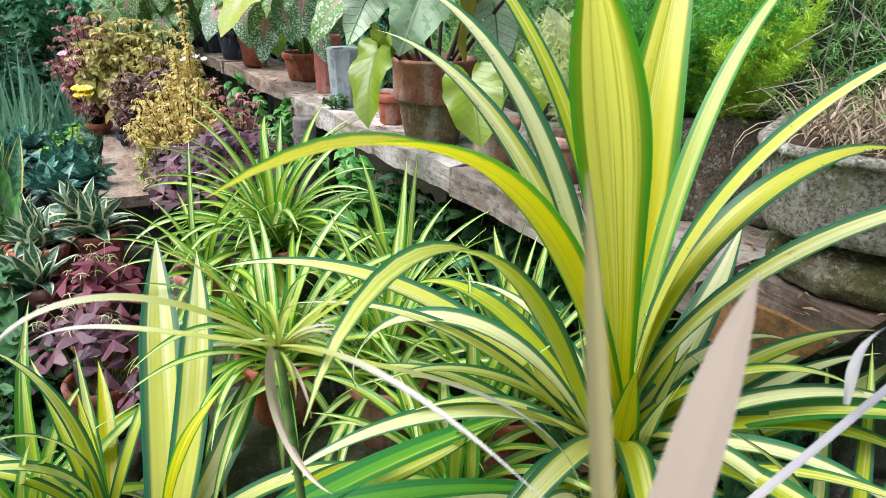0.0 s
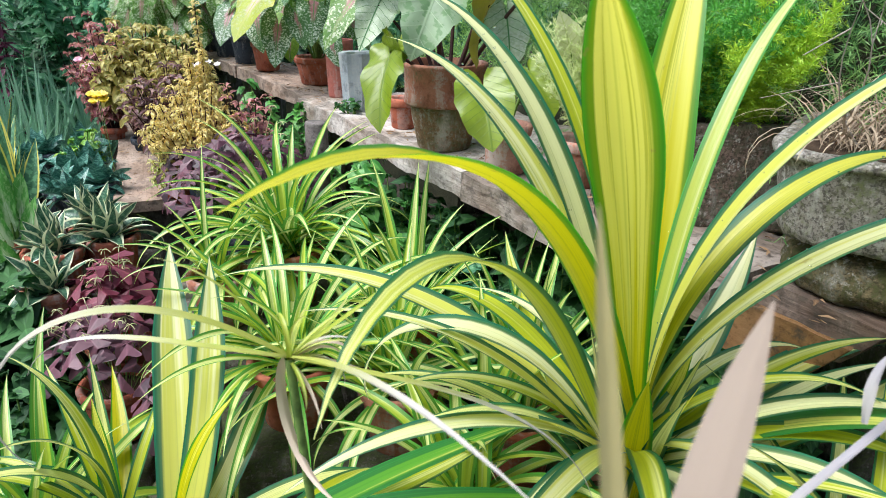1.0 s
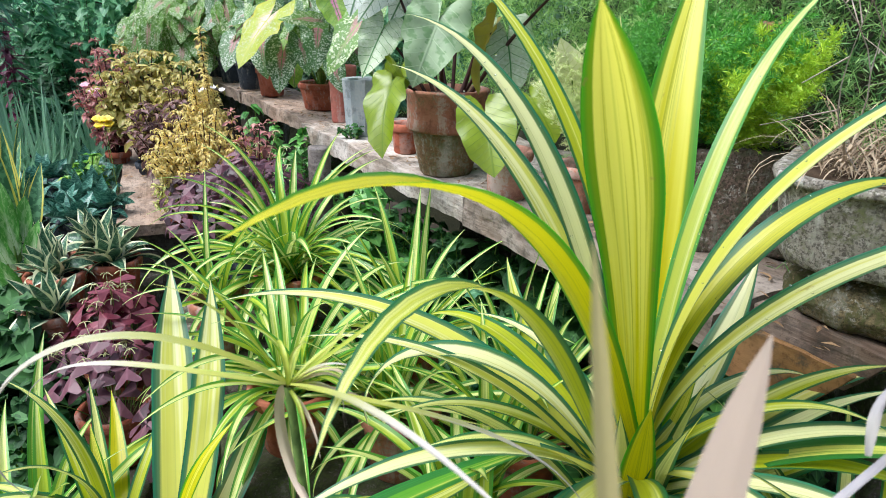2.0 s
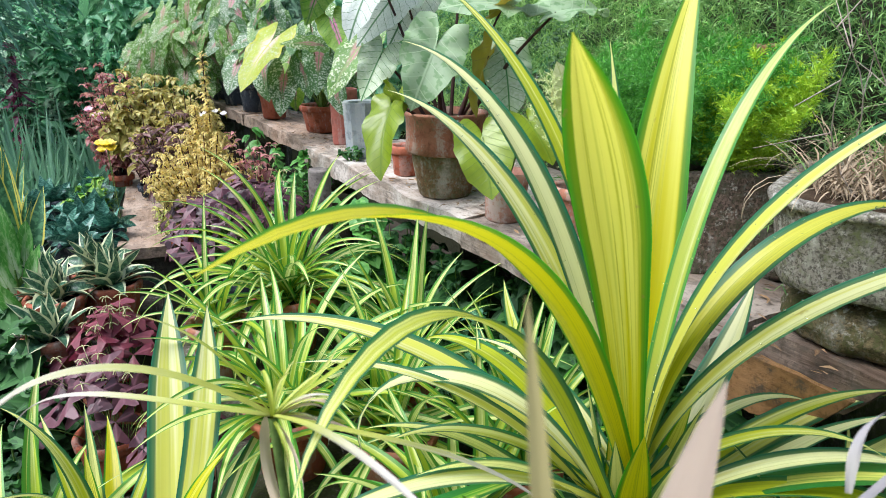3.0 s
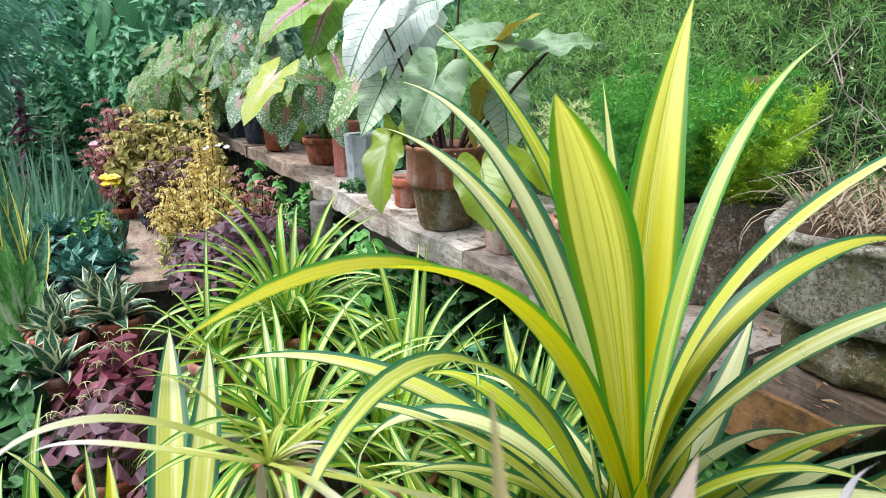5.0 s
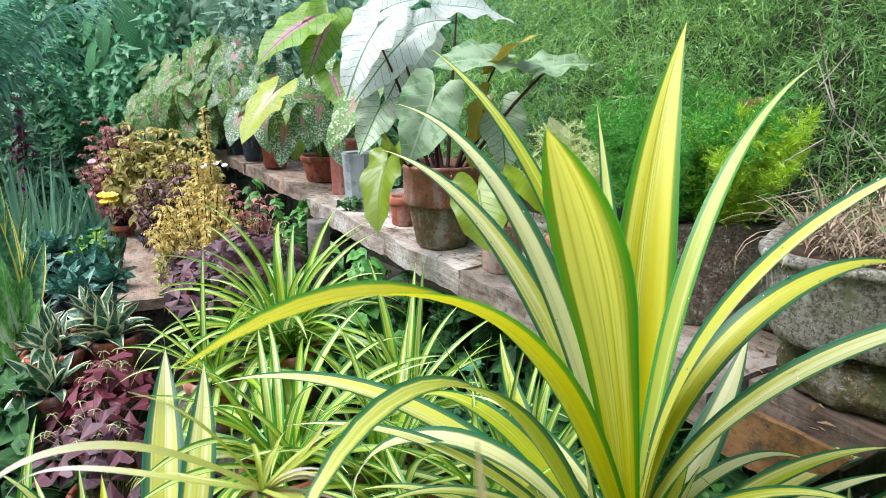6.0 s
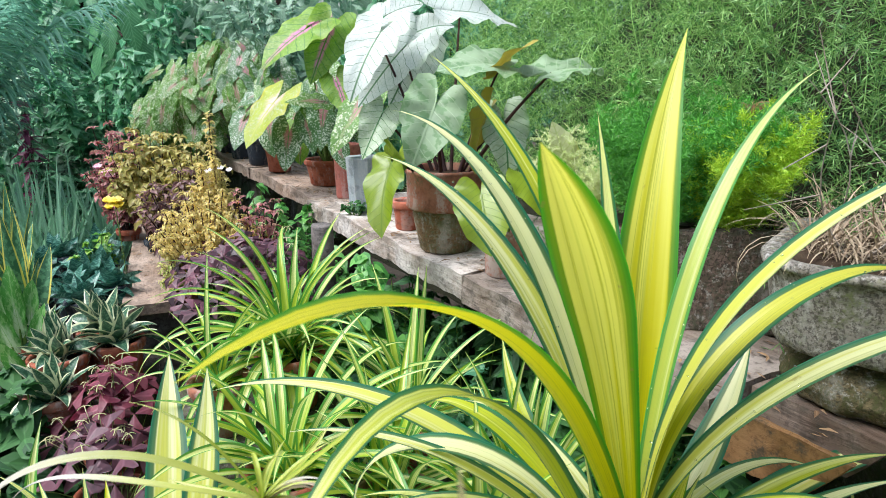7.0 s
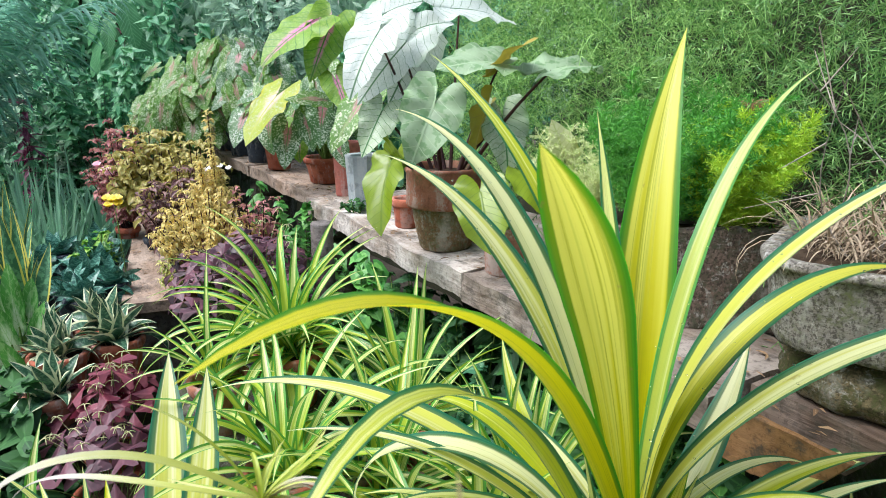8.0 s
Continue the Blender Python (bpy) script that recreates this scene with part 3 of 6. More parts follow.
def plank(name, s0, s1, w0, w1, z0, z1, mat, label, rough, seed, group, cut=0.0, wane=0.0):
    ob_at = on_shelf((s0 + s1) / 2, (w0 + w1) / 2, z0)
    acc = Acc()
    block(acc, (-(s1 - s0) / 2, -(w1 - w0) / 2, 0), ((s1 - s0) / 2, (w1 - w0) / 2, z1 - z0), (int((s1 - s0) / 0.03), 8, 4), rough, seed)
    half = (s1 - s0) / 2
    for v in acc.v:
        v[:, 0] += cut * np.clip(-v[:, 0] / half, 0, 1) * (1 - v[:, 2] / (z1 - z0))
        v[:, 1] += wane * ((w1 - w0) / 2 - v[:, 1]) * np.clip(v[:, 2] / (z1 - z0), 0, 1)
    me = acc.mesh(name, False)
    me.materials.append(mat)
    ob = new(name, me)
    ob.location = ob_at
    ob.rotation_euler = (0, 0, math.atan2(SU[1], SU[0]))
    return tagged(ob, label, "plank", group)


plank("shelf_plank", -0.075, 0.165, 0.0, 0.105, 0.685, 0.786, wood_brown_mat, "brown split edge plank with a slanting rough face", 0.010, 1, "shelf planks", 0.075, 0.88)
plank("shelf_plank", -0.082, 0.165, 0.103, 0.30, 0.70, 0.787, wood_grey_mat, "weathered grey-brown plank with long cracks", 0.004, 8, "shelf planks", 0.06)
plank("shelf_plank", -0.085, 0.205, 0.306, 0.64, 0.712, 0.788, wood_grey_mat, "broad grey-brown plank under the concrete planters", 0.006, 7, "shelf planks")
plank("shelf_plank", 0.172, 1.02, -0.012, 0.34, 0.71, 0.79, wood_mid_mat, "thick pale weathered plank of the plant shelf", 0.009, 2, "shelf planks")
plank("shelf_plank", 1.03, 2.42, -0.01, 0.34, 0.71, 0.79, wood_pale_mat, "thick whitish weathered plank with a worn edge", 0.011, 3, "shelf planks")
plank("shelf_plank", 2.43, 3.66, 0.03, 0.36, 0.72, 0.785, wood_bench_mat, "grey-brown plank at the far end of the shelf", 0.012, 4, "shelf planks")
plank("shelf_plank", 3.68, 5.60, 0.02, 0.36, 0.72, 0.785, wood_bench_mat, "grey-brown plank at the far end of the shelf", 0.012, 5, "shelf planks")
plank("shelf_plank", 0.215, 2.42, 0.35, 0.72, 0.70, 0.78, wood_pale_mat, "rear plank of the plant shelf, dark with damp", 0.012, 6, "shelf planks")


def stone_pier(s, w, h, seed):
    """A rough stack of stones that carries the shelf."""
    x, y, _ = on_shelf(s, w)
    pier = thing("stone_pier", (x, y, 0), "rough dark stone pier under the plant shelf", "pier", "shelf piers")
    rng = np.random.default_rng(seed)
    z = 0.0
    while z < h - 0.01:
        hh = min(h - z, rng.uniform(0.12, 0.2))
        acc = Acc()
        dx, dy = rng.uniform(0.09, 0.12), rng.uniform(0.09, 0.12)
        block(acc, (-dx, -dy, z), (dx, dy, z + hh), (5, 5, 4), 0.012, seed + z)
        part("stone", acc, stone_mat, pier)
        z += hh
    return pier


for i, (s, w) in enumerate([(0.02, 0.46), (0.55, 0.50), (1.6, 0.46), (2.7, 0.25), (3.9, 0.25), (5.2, 0.25)]):
    stone_pier(s, w, 0.70, i + 10)


def bark_post(at, h, r):
    post = thing("wooden_post", at, "short dark weathered wooden post beside the shelf", "post")
    acc = Acc()
    lathe(acc, [(r * 1.08, 0), (r, h * 0.3), (r * 1.04, h * 0.7), (r * 0.98, h - 0.006), (r * 0.9, h), (r * 0.4, h - 0.004), (0.001, h - 0.006)], 20, 0.07, 3)
    part("shaft", acc, wood_dark_mat, post)


bark_post((-0.455, 2.40, 0), 0.81, 0.042)


# ---------------- low bench with the coleus ----------------
def bench():
    a0, a1 = np.array([-1.175, 2.27]), np.array([-1.98, 4.20])
    along = (a1 - a0) / np.linalg.norm(a1 - a0)
    right = np.array([along[1], -along[0]])
    wide, ln = 0.56, np.linalg.norm(a1 - a0)
    mid = (a0 + a1) / 2 + right * wide / 2
    b = thing("low_bench", (mid[0], mid[1], 0), "low timber bench of pale worn boards on blocks", "bench")
    b.rotation_euler = (0, 0, math.atan2(along[1], along[0]))
    for k, (w0, w1) in enumerate([(0.0, 0.182), (0.188, 0.37), (0.376, 0.56)]):
        acc = Acc()
        block(acc, (-ln / 2 + 0.01 * k, wide / 2 - w1, 0.488), (ln / 2, wide / 2 - w0, 0.53 - 0.004 * k), (60, 4, 2), 0.004, k)
        part("board", acc, wood_bench_mat, b, smooth=False)
    for x in (-ln / 2 + 0.06, 0, ln / 2 - 0.2):
        acc = Acc()
        block(acc, (x, -wide / 2 + 0.01, 0), (x + 0.12, wide / 2 - 0.01, 0.487), (4, 5, 6), 0.006, x)
        part("support", acc, wood_dark_mat, b, smooth=False)


bench()


# ---------------- pots ----------------
def pot_parts(parent, r_top, r_bot, h, mat, rim=0.03, lip=0.008, soil=True, wob=0.006):
    acc = Acc()
    rs = r_top - lip
    prof = [(0.001, 0.004), (r_bot * 0.9, 0.0), (r_bot, 0.006), (r_bot + (rs - r_bot) * 0.5, h * 0.5), (rs, h - rim), (rs, h - rim + 0.006)]
    lathe(acc, prof, 44, wob, r_top * 100)
    body = part("pot_body", acc, mat, parent)
    acc = Acc()
    lathe(acc, [(rs - 0.004, h - rim + 0.001), (r_top - 0.002, h - rim + 0.001), (r_top, h - rim + 0.006), (r_top + 0.002, h - 0.006), (r_top - 0.002, h), (r_top - 0.012, h), (r_top - 0.016, h - 0.008), (r_top - 0.022, h - 0.05), (r_top - 0.03, h - 0.06)], 44, wob, r_top * 100)
    part("pot_rim", acc, mat, body)
    if soil:
        sa = Acc()
        lathe(sa, [(r_top - 0.018, h - 0.03), (r_top * 0.6, h - 0.022), (r_top * 0.25, h - 0.018), (0.001, h - 0.02)], 28, 0.01)
        part("soil", sa, soil_mat, body)


# ---------------- striped screw pines ----------------
def pandan_leaf(parent, mat, base, az, elev, length, droop, power, bend, width, twist=0.0, fold=0.35, label="", t0=0.4, pw=1.7, root=0.7, belly=0.35):
    acc = Acc()
    strap(acc, base, az, elev, length, droop, power, bend, width, fold, 26, twist, 7, belly, 0.0, root, t0, pw)
    part("leaf", acc, mat, parent, label)


def big_pandan():
    root = (0.27, 0.80, 0.30)
    p = thing("screw_pine", root, "large striped screw pine with arching green, yellow and cream leaves", "plant", "screw pines")
    pot_parts(p, 0.13, 0.09, 0.22, clay_old_mat)
    st = Acc()
    tube(st, [(0, 0, 0.19), (0, 0, 0.28), (0.0, 0, 0.41)], 0.028, 0.022, 10)
    part("stem", st, stem_mat, p)
    hi, lo = (0, 0, 0.39), (0, 0, 0.30)
    G, S, C, D = pandan_gold_mat, pandan_mat, pandan_cream_mat, pandan_green_mat
    rows = (
        (G, hi, -144.0, 68.7, 0.79, 41.7, 1.74, -15.3, 0.072, 0), (G, hi, 4.7, 75.2, 0.79, 19.2, 1.66, 30.5, 0.088, 0),
        (pandan_lime_mat, hi, 40.7, 84.9, 0.83, 67.3, 1.57, 14.6, 0.031, 0), (C, hi, 105.2, 89.0, 0.75, 72.7, 1.36, -4.9, 0.050, 0),
        (pandan_olive_mat, hi, 81.3, 89.0, 0.75, 123.0, 1.23, -13.4, 0.046, 0), (C, hi, 100.0, 82.5, 0.75, 87.2, 0.80, -7.1, 0.044, 0),
        (C, (0, 0, 0.33), 59.0, 43.3, 0.43, 0.0, 1.6, -22.5, 0.052, 20), (G, hi, -128.8, 64.7, 0.86, 77.5, 1.91, -16.1, 0.048, 0),
        (C, hi, -38.1, 63.4, 0.80, 58.5, 1.76, -7.2, 0.050, 0), (C, hi, -44.0, 68.7, 0.83, 66.9, 2.53, -2.0, 0.050, 0),
        (S, hi, -45.0, 79.4, 0.81, 49.7, 1.75, -5.9, 0.028, 40), (S, hi, -16.0, 79.2, 0.63, 10.6, 1.64, -1.2, 0.028, 50),
        (S, lo, -116.0, 62.5, 0.84, 117.6, 2.99, -40.0, 0.044, 0), (C, lo, -85.7, 60.0, 0.60, 169.0, 2.19, 10.4, 0.048, 0),
        (C, lo, -60.5, 51.7, 0.83, 73.5, 0.94, -11.1, 0.050, 0),
        (C, lo, 71.3, 31.4, 0.70, 66.4, 1.48, -9.5, 0.050, 0), (S, lo, 84.3, 6.0, 0.64, 0.0, 1.62, -30.0, 0.050, 0),
        (S, lo, -43.0, 48.4, 0.60, 101.7, 1.61, 0.3, 0.042, 0), (S, lo, -30.2, 20.7, 0.57, 0.0, 1.62, 30.0, 0.040, 0),
        (S, lo, 150.0, 45.0, 0.50, 80.0, 1.60, 10.0, 0.042, 0), (D, lo, 100.0, 40.0, 0.60, 70.0, 1.4, 10.0, 0.046, 0),
    )
    for i, (mat, base, az, el, ln, dr, pw, bd, wd, tw) in enumerate(rows):
        b = (base[0] + math.sin(radians(az)) * 0.010, base[1] + math.cos(radians(az)) * 0.010, base[2])
        pandan_leaf(p, mat, b, az, el, ln, dr, pw, bd, wd if i < 3 else wd * 1.2, tw, 0.3, "", {0: 0.66, 7: 0.68}.get(i, 0.45), 1.9 if i == 0 else 1.7, 0.42 if i < 2 else 0.62, 0.62 if i == 0 else 0.4)
    # rain drops along the leaf edges
    rng = np.random.default_rng(8)
    drops = Acc()
    ball = [(math.sin(t) * 1.0, -math.cos(t) * 0.75) for t in np.linspace(0.02, math.pi - 0.02, 7)]
    for mat, base, az, el, ln, dr, pw, bd, wd, tw in rows[2:6] + rows[8:10]:
        c, a = arch(az, el, ln, dr, pw, bd, 60)
        for k in rng.integers(8, 50, 16):
            side = np.array((math.cos(a[k]), -math.sin(a[k]), 0.0)) * rng.choice((-0.46, 0.46, 0.2, -0.3)) * wd
            one, r = Acc(), rng.uniform(0.0010, 0.0022)
            lathe(one, [(x * r, y * r) for x, y in ball], 8)
            moved(one, Matrix.Translation(Vector(c[k] + base + side + (0, 0, 0.007))), drops)
    part("dew", drops, dew_mat, p, "clear rain drops", kind="stuff")
    rng = np.random.default_rng(5)
    for i in range(22):
        az = 80 + i * 9.6 + rng.uniform(-5, 5)
        pandan_leaf(p, (S, C, C)[i % 3], (math.sin(radians(az)) * 0.022, math.cos(radians(az)) * 0.022, rng.uniform(0.17, 0.37)), az, rng.uniform(28, 62), rng.uniform(0.38, 0.58), rng.uniform(50, 95), 1.5, rng.uniform(-15, 15), rng.uniform(0.034, 0.046))
    for i in range(11):
        az = i * 32.7
        pandan_leaf(p, (G, S)[i % 2], (math.sin(radians(az)) * 0.024, math.cos(radians(az)) * 0.024, 0.22), az, rng.uniform(80, 87), rng.uniform(0.24, 0.34), rng.uniform(0, 25), 1.6, 0, 0.050, 0, 0.2, "", 0.5, 1.4, 0.95)
    for i in range(8):
        pandan_leaf(p, (S, C)[i % 2], (0, 0, rng.uniform(0.30, 0.36)), i * 45 - 80 + rng.uniform(-12, 12), rng.uniform(30, 60), rng.uniform(0.35, 0.5), rng.uniform(60, 110), 1.5, rng.uniform(-15, 15), rng.uniform(0.03, 0.04))


big_pandan()


def front_pandan():
    p = thing("screw_pine", (-0.483, 0.906, 0.0), "striped screw pine with broad upright cream-centred leaves", "plant", "screw pines")
    pot_parts(p, 0.12, 0.085, 0.26, clay_mat)
    C, G, S = pandan_cream_mat, pandan_gold_mat, pandan_mat
    for mat, az, el, ln, dr, pw, bd, wd in (
            (C, -15.3, 45.7, 0.63, 0, 1.6, 0, 0.080), (C, 13.6, 54.2, 0.57, 0, 1.6, -27, 0.066), (G, 55, 88, 0.34, 50.6, 1.36, -3.5, 0.045),
            (C, 28.4, 28.7, 0.41, 0, 1.6, -25.9, 0.062), (S, 75, 40, 0.42, 60, 1.5, 0, 0.05), (S, 120, 50, 0.4, 90, 1.5, 0, 0.045), (S, -170, 50, 0.4, 90, 1.5, 0, 0.045), (S, -100, 30, 0.4, 60, 1.5, 10, 0.04)):
        pandan_leaf(p, mat, (0, 0, 0.31), az, el, ln, dr, pw, bd, wd, 0, 0.2, "", 0.62, 1.6, 0.9)
    p = thing("screw_pine", (-0.60, 0.93, 0.0), "young striped screw pine with narrow arching leaves", "plant", "screw pines")
    pot_parts(p, 0.11, 0.08, 0.28, clay_pink_mat)
    for mat, az, el, ln, dr, pw, bd, wd in (
            (G, -14, 30.8, 0.36, 0, 1.6, -14.7, 0.040), (S, -68.4, 89, 0.42, 72.4, 2.29, -10.9, 0.034), (S, -164.8, 89, 0.40, 84.8, 1.94, 12.5, 0.030),
            (S, -118.6, 89, 0.40, 136.8, 1.32, 3.4, 0.034), (S, -24, 51.6, 0.35, 3.5, 1.6, -6.5, 0.026), (S, -50, 60, 0.38, 50, 1.8, 10, 0.026), (S, 8, 48, 0.36, 15, 1.8, 10, 0.026),
            (S, -95, 60, 0.4, 110, 1.5, 0, 0.026), (S, -130, 50, 0.4, 120, 1.5, 0, 0.026), (S, -75, 50, 0.4, 100, 1.5, 0, 0.028), (G, -30, 70, 0.26, 20, 1.6, 0, 0.034)):
        pandan_leaf(p, mat, (0, 0, 0.34), az, el, ln, dr, pw, bd, wd)


front_pandan()


def near_pandan():
    p = thing("screw_pine", (-0.218, 0.612, 0.0), "screw pine with long dark green leaves close to the camera", "plant", "screw pines")
    pot_parts(p, 0.12, 0.09, 0.22, clay_old_mat)
    st = Acc()
    tube(st, [(0, 0, 0.19), (0, 0, 0.45), (0, 0, 0.68)], 0.02, 0.016, 10)
    part("stem", st, stem_mat, p)
    D, S, C = pandan_green_mat, pandan_mat, pandan_cream_mat
    for mat, az, el, ln, dr, pw, bd, wd in (
            (D, 53.3, 2.7, 0.55, 8.9, 1.5, 11.6, 0.048), (S, 56, -10.4, 0.46, 0, 1.6, -20.9, 0.046), (D, 75, 5, 0.50, 30, 1.5, 10, 0.046), (S, 100, 15, 0.5, 50, 1.5, 0, 0.044),
            (C, 40, -20, 0.42, 20, 1.5, 0, 0.042), (S, 20, -15, 0.36, 30, 1.5, 0, 0.04), (S, 130, 20, 0.45, 70, 1.5, 0, 0.042), (C, 165, 20, 0.4, 80, 1.5, 0, 0.042)):
        pandan_leaf(p, mat, (0, 0, 0.673), az, el, ln, dr, pw, bd, wd, 15, 0.3, "", 0.3, 1.4, 0.9)


near_pandan()


def clump(at, stand, n, length, width, seed, mat, pot_r, pot_h, pot_mat, label, elev=(35, 85), droop=(20, 110), lean=None):
    """A potted fountain of narrow striped leaves; 'stand' is the height of the pot's foot."""
    p = thing("striped_grass_plant", (at[0], at[1], stand), label, "plant", "potted striped plants")
    pot_parts(p, pot_r, pot_r * 0.72, pot_h, pot_mat)
    rng = np.random.default_rng(seed)
    for i in range(n):
        az = i * 137.5 + rng.uniform(-20, 20)
        q = (i + 0.5) / n
        pandan_leaf(p, mat, (rng.normal() * pot_r * 0.18, rng.normal() * pot_r * 0.18, pot_h - 0.02), az, elev[1] + (elev[0] - elev[1]) * q + rng.uniform(-8, 8), length * rng.uniform(0.7, 1.1),
                    droop[0] + (droop[1] - droop[0]) * q + rng.uniform(-15, 15), rng.uniform(1.2, 2.0), rng.uniform(-15, 15), width * rng.uniform(0.75, 1.15), rng.uniform(-25, 25), 0.5)


# ledge of rough stones that carries the small pots
def ledge_stone(x, y, dx, dy, h, seed, yaw):
    ob = thing("ledge_stone", (x, y, -0.01), "rough grey-brown stone block under the pots", "stone", "ledge stones")
    ob.rotation_euler = (0, 0, radians(yaw))
    acc = Acc()
    block(acc, (-dx, -dy, 0), (dx, dy, h), (7, 7, 6), 0.022, seed)
    part("stone", acc, stone_mat, ob)


for i, (x, y, dx, dy, h, yaw) in enumerate([(-0.60, 1.62, 0.15, 0.16, 0.42, 10), (-0.36, 1.28, 0.14, 0.15, 0.36, 25), (-0.12, 1.22, 0.13, 0.15, 0.34, 0), (-0.44, 1.78, 0.14, 0.14, 0.42, 30),
                                            (0.14, 1.12, 0.12, 0.13, 0.34, 15), (-0.72, 1.95, 0.12, 0.14, 0.40, 5), (-0.09, 1.50, 0.13, 0.13, 0.36, 40), (0.03, 0.90, 0.10, 0.12, 0.30, 5), (0.27, 0.80, 0.13, 0.13, 0.31, 30), (0.56, 0.66, 0.12, 0.12, 0.31, 12), (-0.78, 0.98, 0.11, 0.11, 0.15, 8)]):
    ledge_stone(x, y, dx, dy, h, i * 3.7, yaw)

clump((-0.44, 1.74), 0.42, 84, 0.47, 0.027, 1, pandan_small_mat, 0.10, 0.17, clay_mat, "bushy striped plant with narrow yellow-green leaves in a clay pot", (5, 80), (55, 125))
clump((-0.60, 1.62), 0.41, 26, 0.36, 0.020, 8, pandan_small_mat, 0.085, 0.15, clay_old_mat, "small striped plant with thin drooping leaves in a clay pot", (-10, 80), (35, 100))
clump((-0.34, 1.28), 0.35, 60, 0.44, 0.026, 2, pandan_small_mat, 0.10, 0.16, clay_mat, "dense striped plant with thin arching leaves in a clay pot", (-5, 72), (50, 125))
clump((-0.10, 1.22), 0.33, 36, 0.40, 0.023, 3, pandan_small_mat, 0.09, 0.16, clay_old_mat, "striped plant with upright yellow-edged leaves in a clay pot", (-10, 82), (20, 105))
clump((-0.09, 1.50), 0.35, 32, 0.42, 0.026, 4, pandan_small_mat, 0.09, 0.16, clay_mat, "striped plant with slender spreading leaves in a clay pot", (-8, 85), (20, 85))
clump((0.15, 1.12), 0.33, 32, 0.44, 0.025, 5, pandan_small_mat, 0.09, 0.16, clay_mat, "striped plant with slim green and cream leaves in a clay pot", (35, 88), (10, 80))
clump((0.56, 0.66), 0.30, 34, 0.44, 0.036, 9, pandan_mat, 0.10, 0.16, clay_mat, "striped plant with cream and green leaves beside the shelf end", (15, 70), (30, 110))
clump((-0.78, 0.98), 0.14, 34, 0.42, 0.028, 12, pandan_small_mat, 0.10, 0.16, clay_old_mat, "striped plant with arching cream-lined leaves in a clay pot", (-5, 82), (25, 100))
clump((0.03, 0.92), 0.29, 32, 0.40, 0.030, 6, pandan_small_mat, 0.09, 0.16, clay_old_mat, "striped plant with crowded cream leaves in a clay pot", (20, 80), (30, 120))


# ---------------- umbrella sedge close to the camera ----------------
def sedge():
    p = thing("umbrella_sedge", (-0.153, 0.48, 0.0), "umbrella sedge with a wheel of yellowing, dry-tipped leaves", "plant")
    pot_parts(p, 0.09, 0.07, 0.16, plastic_dark_mat)
    st = Acc()
    tube(st, sway((0, 0, 0.13), (0, 0, 1.003), 0, 12, (0.015, 0.01, 0)), 0.0055, 0.004, 8)
    part("stem", st, stem_mat, p)
    for mat, az, el, ln, dr, pw, bd, wd in (
            (sedge_mat, -93.7, 60.1, 0.14, 50, 1.84, 4.9, 0.007), (dry_mat, -101.4, 36.5, 0.35, 175, 1.76, -0.5, 0.014), (dry_mat, -84.2, 3, 0.33, 57, 2.17, 26, 0.010),
            (sedge_mat, 43.3, 12.7, 0.19, 0, 1.6, -3.6, 0.010), (sedge_mat, 28, 0, 0.13, 0, 1.6, -23.7, 0.012), (sedge_mat, 80.4, -19.7, 0.20, 0, 1.6, -3, 0.012),
            (dry_mat, 150.9, 27.4, 0.35, 26, 1.58, -2.3, 0.010), (shred_mat, -32, -25, 0.19, 173, 0.8, -11, 0.017), (sedge_mat, -26.6, 89, 0.06, 162, 1.6, 0, 0.008),
            (dry_mat, 95.4, -9.9, 0.35, 68.5, 2.09, -17.7, 0.011), (sedge_mat, -67, -8.8, 0.12, 0, 1.6, 12, 0.012), (sedge_mat, 5, 30, 0.07, 40, 1.6, 0, 0.008), (sedge_mat, 60, 40, 0.08, 30, 1.6, 0, 0.008)):
        pandan_leaf(p, mat, (0, 0, 1.003), az, el, ln, dr, pw, bd, wd * (0.8 if mat is dry_mat else 0.62), 10, 0.5)
    rng = np.random.default_rng(31)
    for i in range(11):
        pandan_leaf(p, (shred_mat, sedge_mat, dry_mat)[i % 3], (0, 0, 1.000), rng.uniform(-40, 150), rng.uniform(-25, 75), rng.uniform(0.03, 0.085), rng.uniform(0, 140), 1.4, rng.uniform(-40, 40), rng.uniform(0.003, 0.006), rng.uniform(-60, 60), 0.6)


sedge()


def dry_blades():
    """Withered blades that stand up beside the camera."""
    for (base, az, el, ln), dr, wd, mat, lab in (
            (((-0.0444, 0.0419, 0.9), 39.5, 59.0, 0.36), 0, 0.020, tan_mat, "withered tan grass blade with a blunt tip"),
            (((0.037, 0.0535, 0.9), -19.8, 74.4, 0.366), 0, 0.0062, thin_dry_mat, "thin yellowed grass blade with a brown tip"),
            (((0.0676, 0.245, 0.9712), 71.2, 33.4, 0.251), 0, 0.0065, grey_dry_mat, "curled grey withered grass blade")):
        p = thing("dry_grass_blade", (base[0], base[1], 0), lab, "grass blade", "withered blades")
        st = Acc()
        tube(st, [(0, 0, 0), (0, 0, base[2] * 0.5), (0, 0, base[2] + 0.01)], 0.003, 0.0025, 6)
        part("stalk", st, stem_mat, p)
        pandan_leaf(p, mat, (0, 0, base[2]), az, el, ln, dr, 1.5, 0, wd, 25, 0.35, "", 0.74, 3.2, 1.0)
        if mat is grey_dry_mat:
            (x, y, z), az, el, ln = ((0.2024, 0.293, 1.08), 58.7, 47.5, 0.048)
            pandan_leaf(p, mat, (x - base[0], y - base[1], z), az - 45, el + 30, ln * 1.1, 40, 1.2, 80, 0.0065, 50, 0.5, "", 0.6, 1.5, 0.5)


dry_blades()


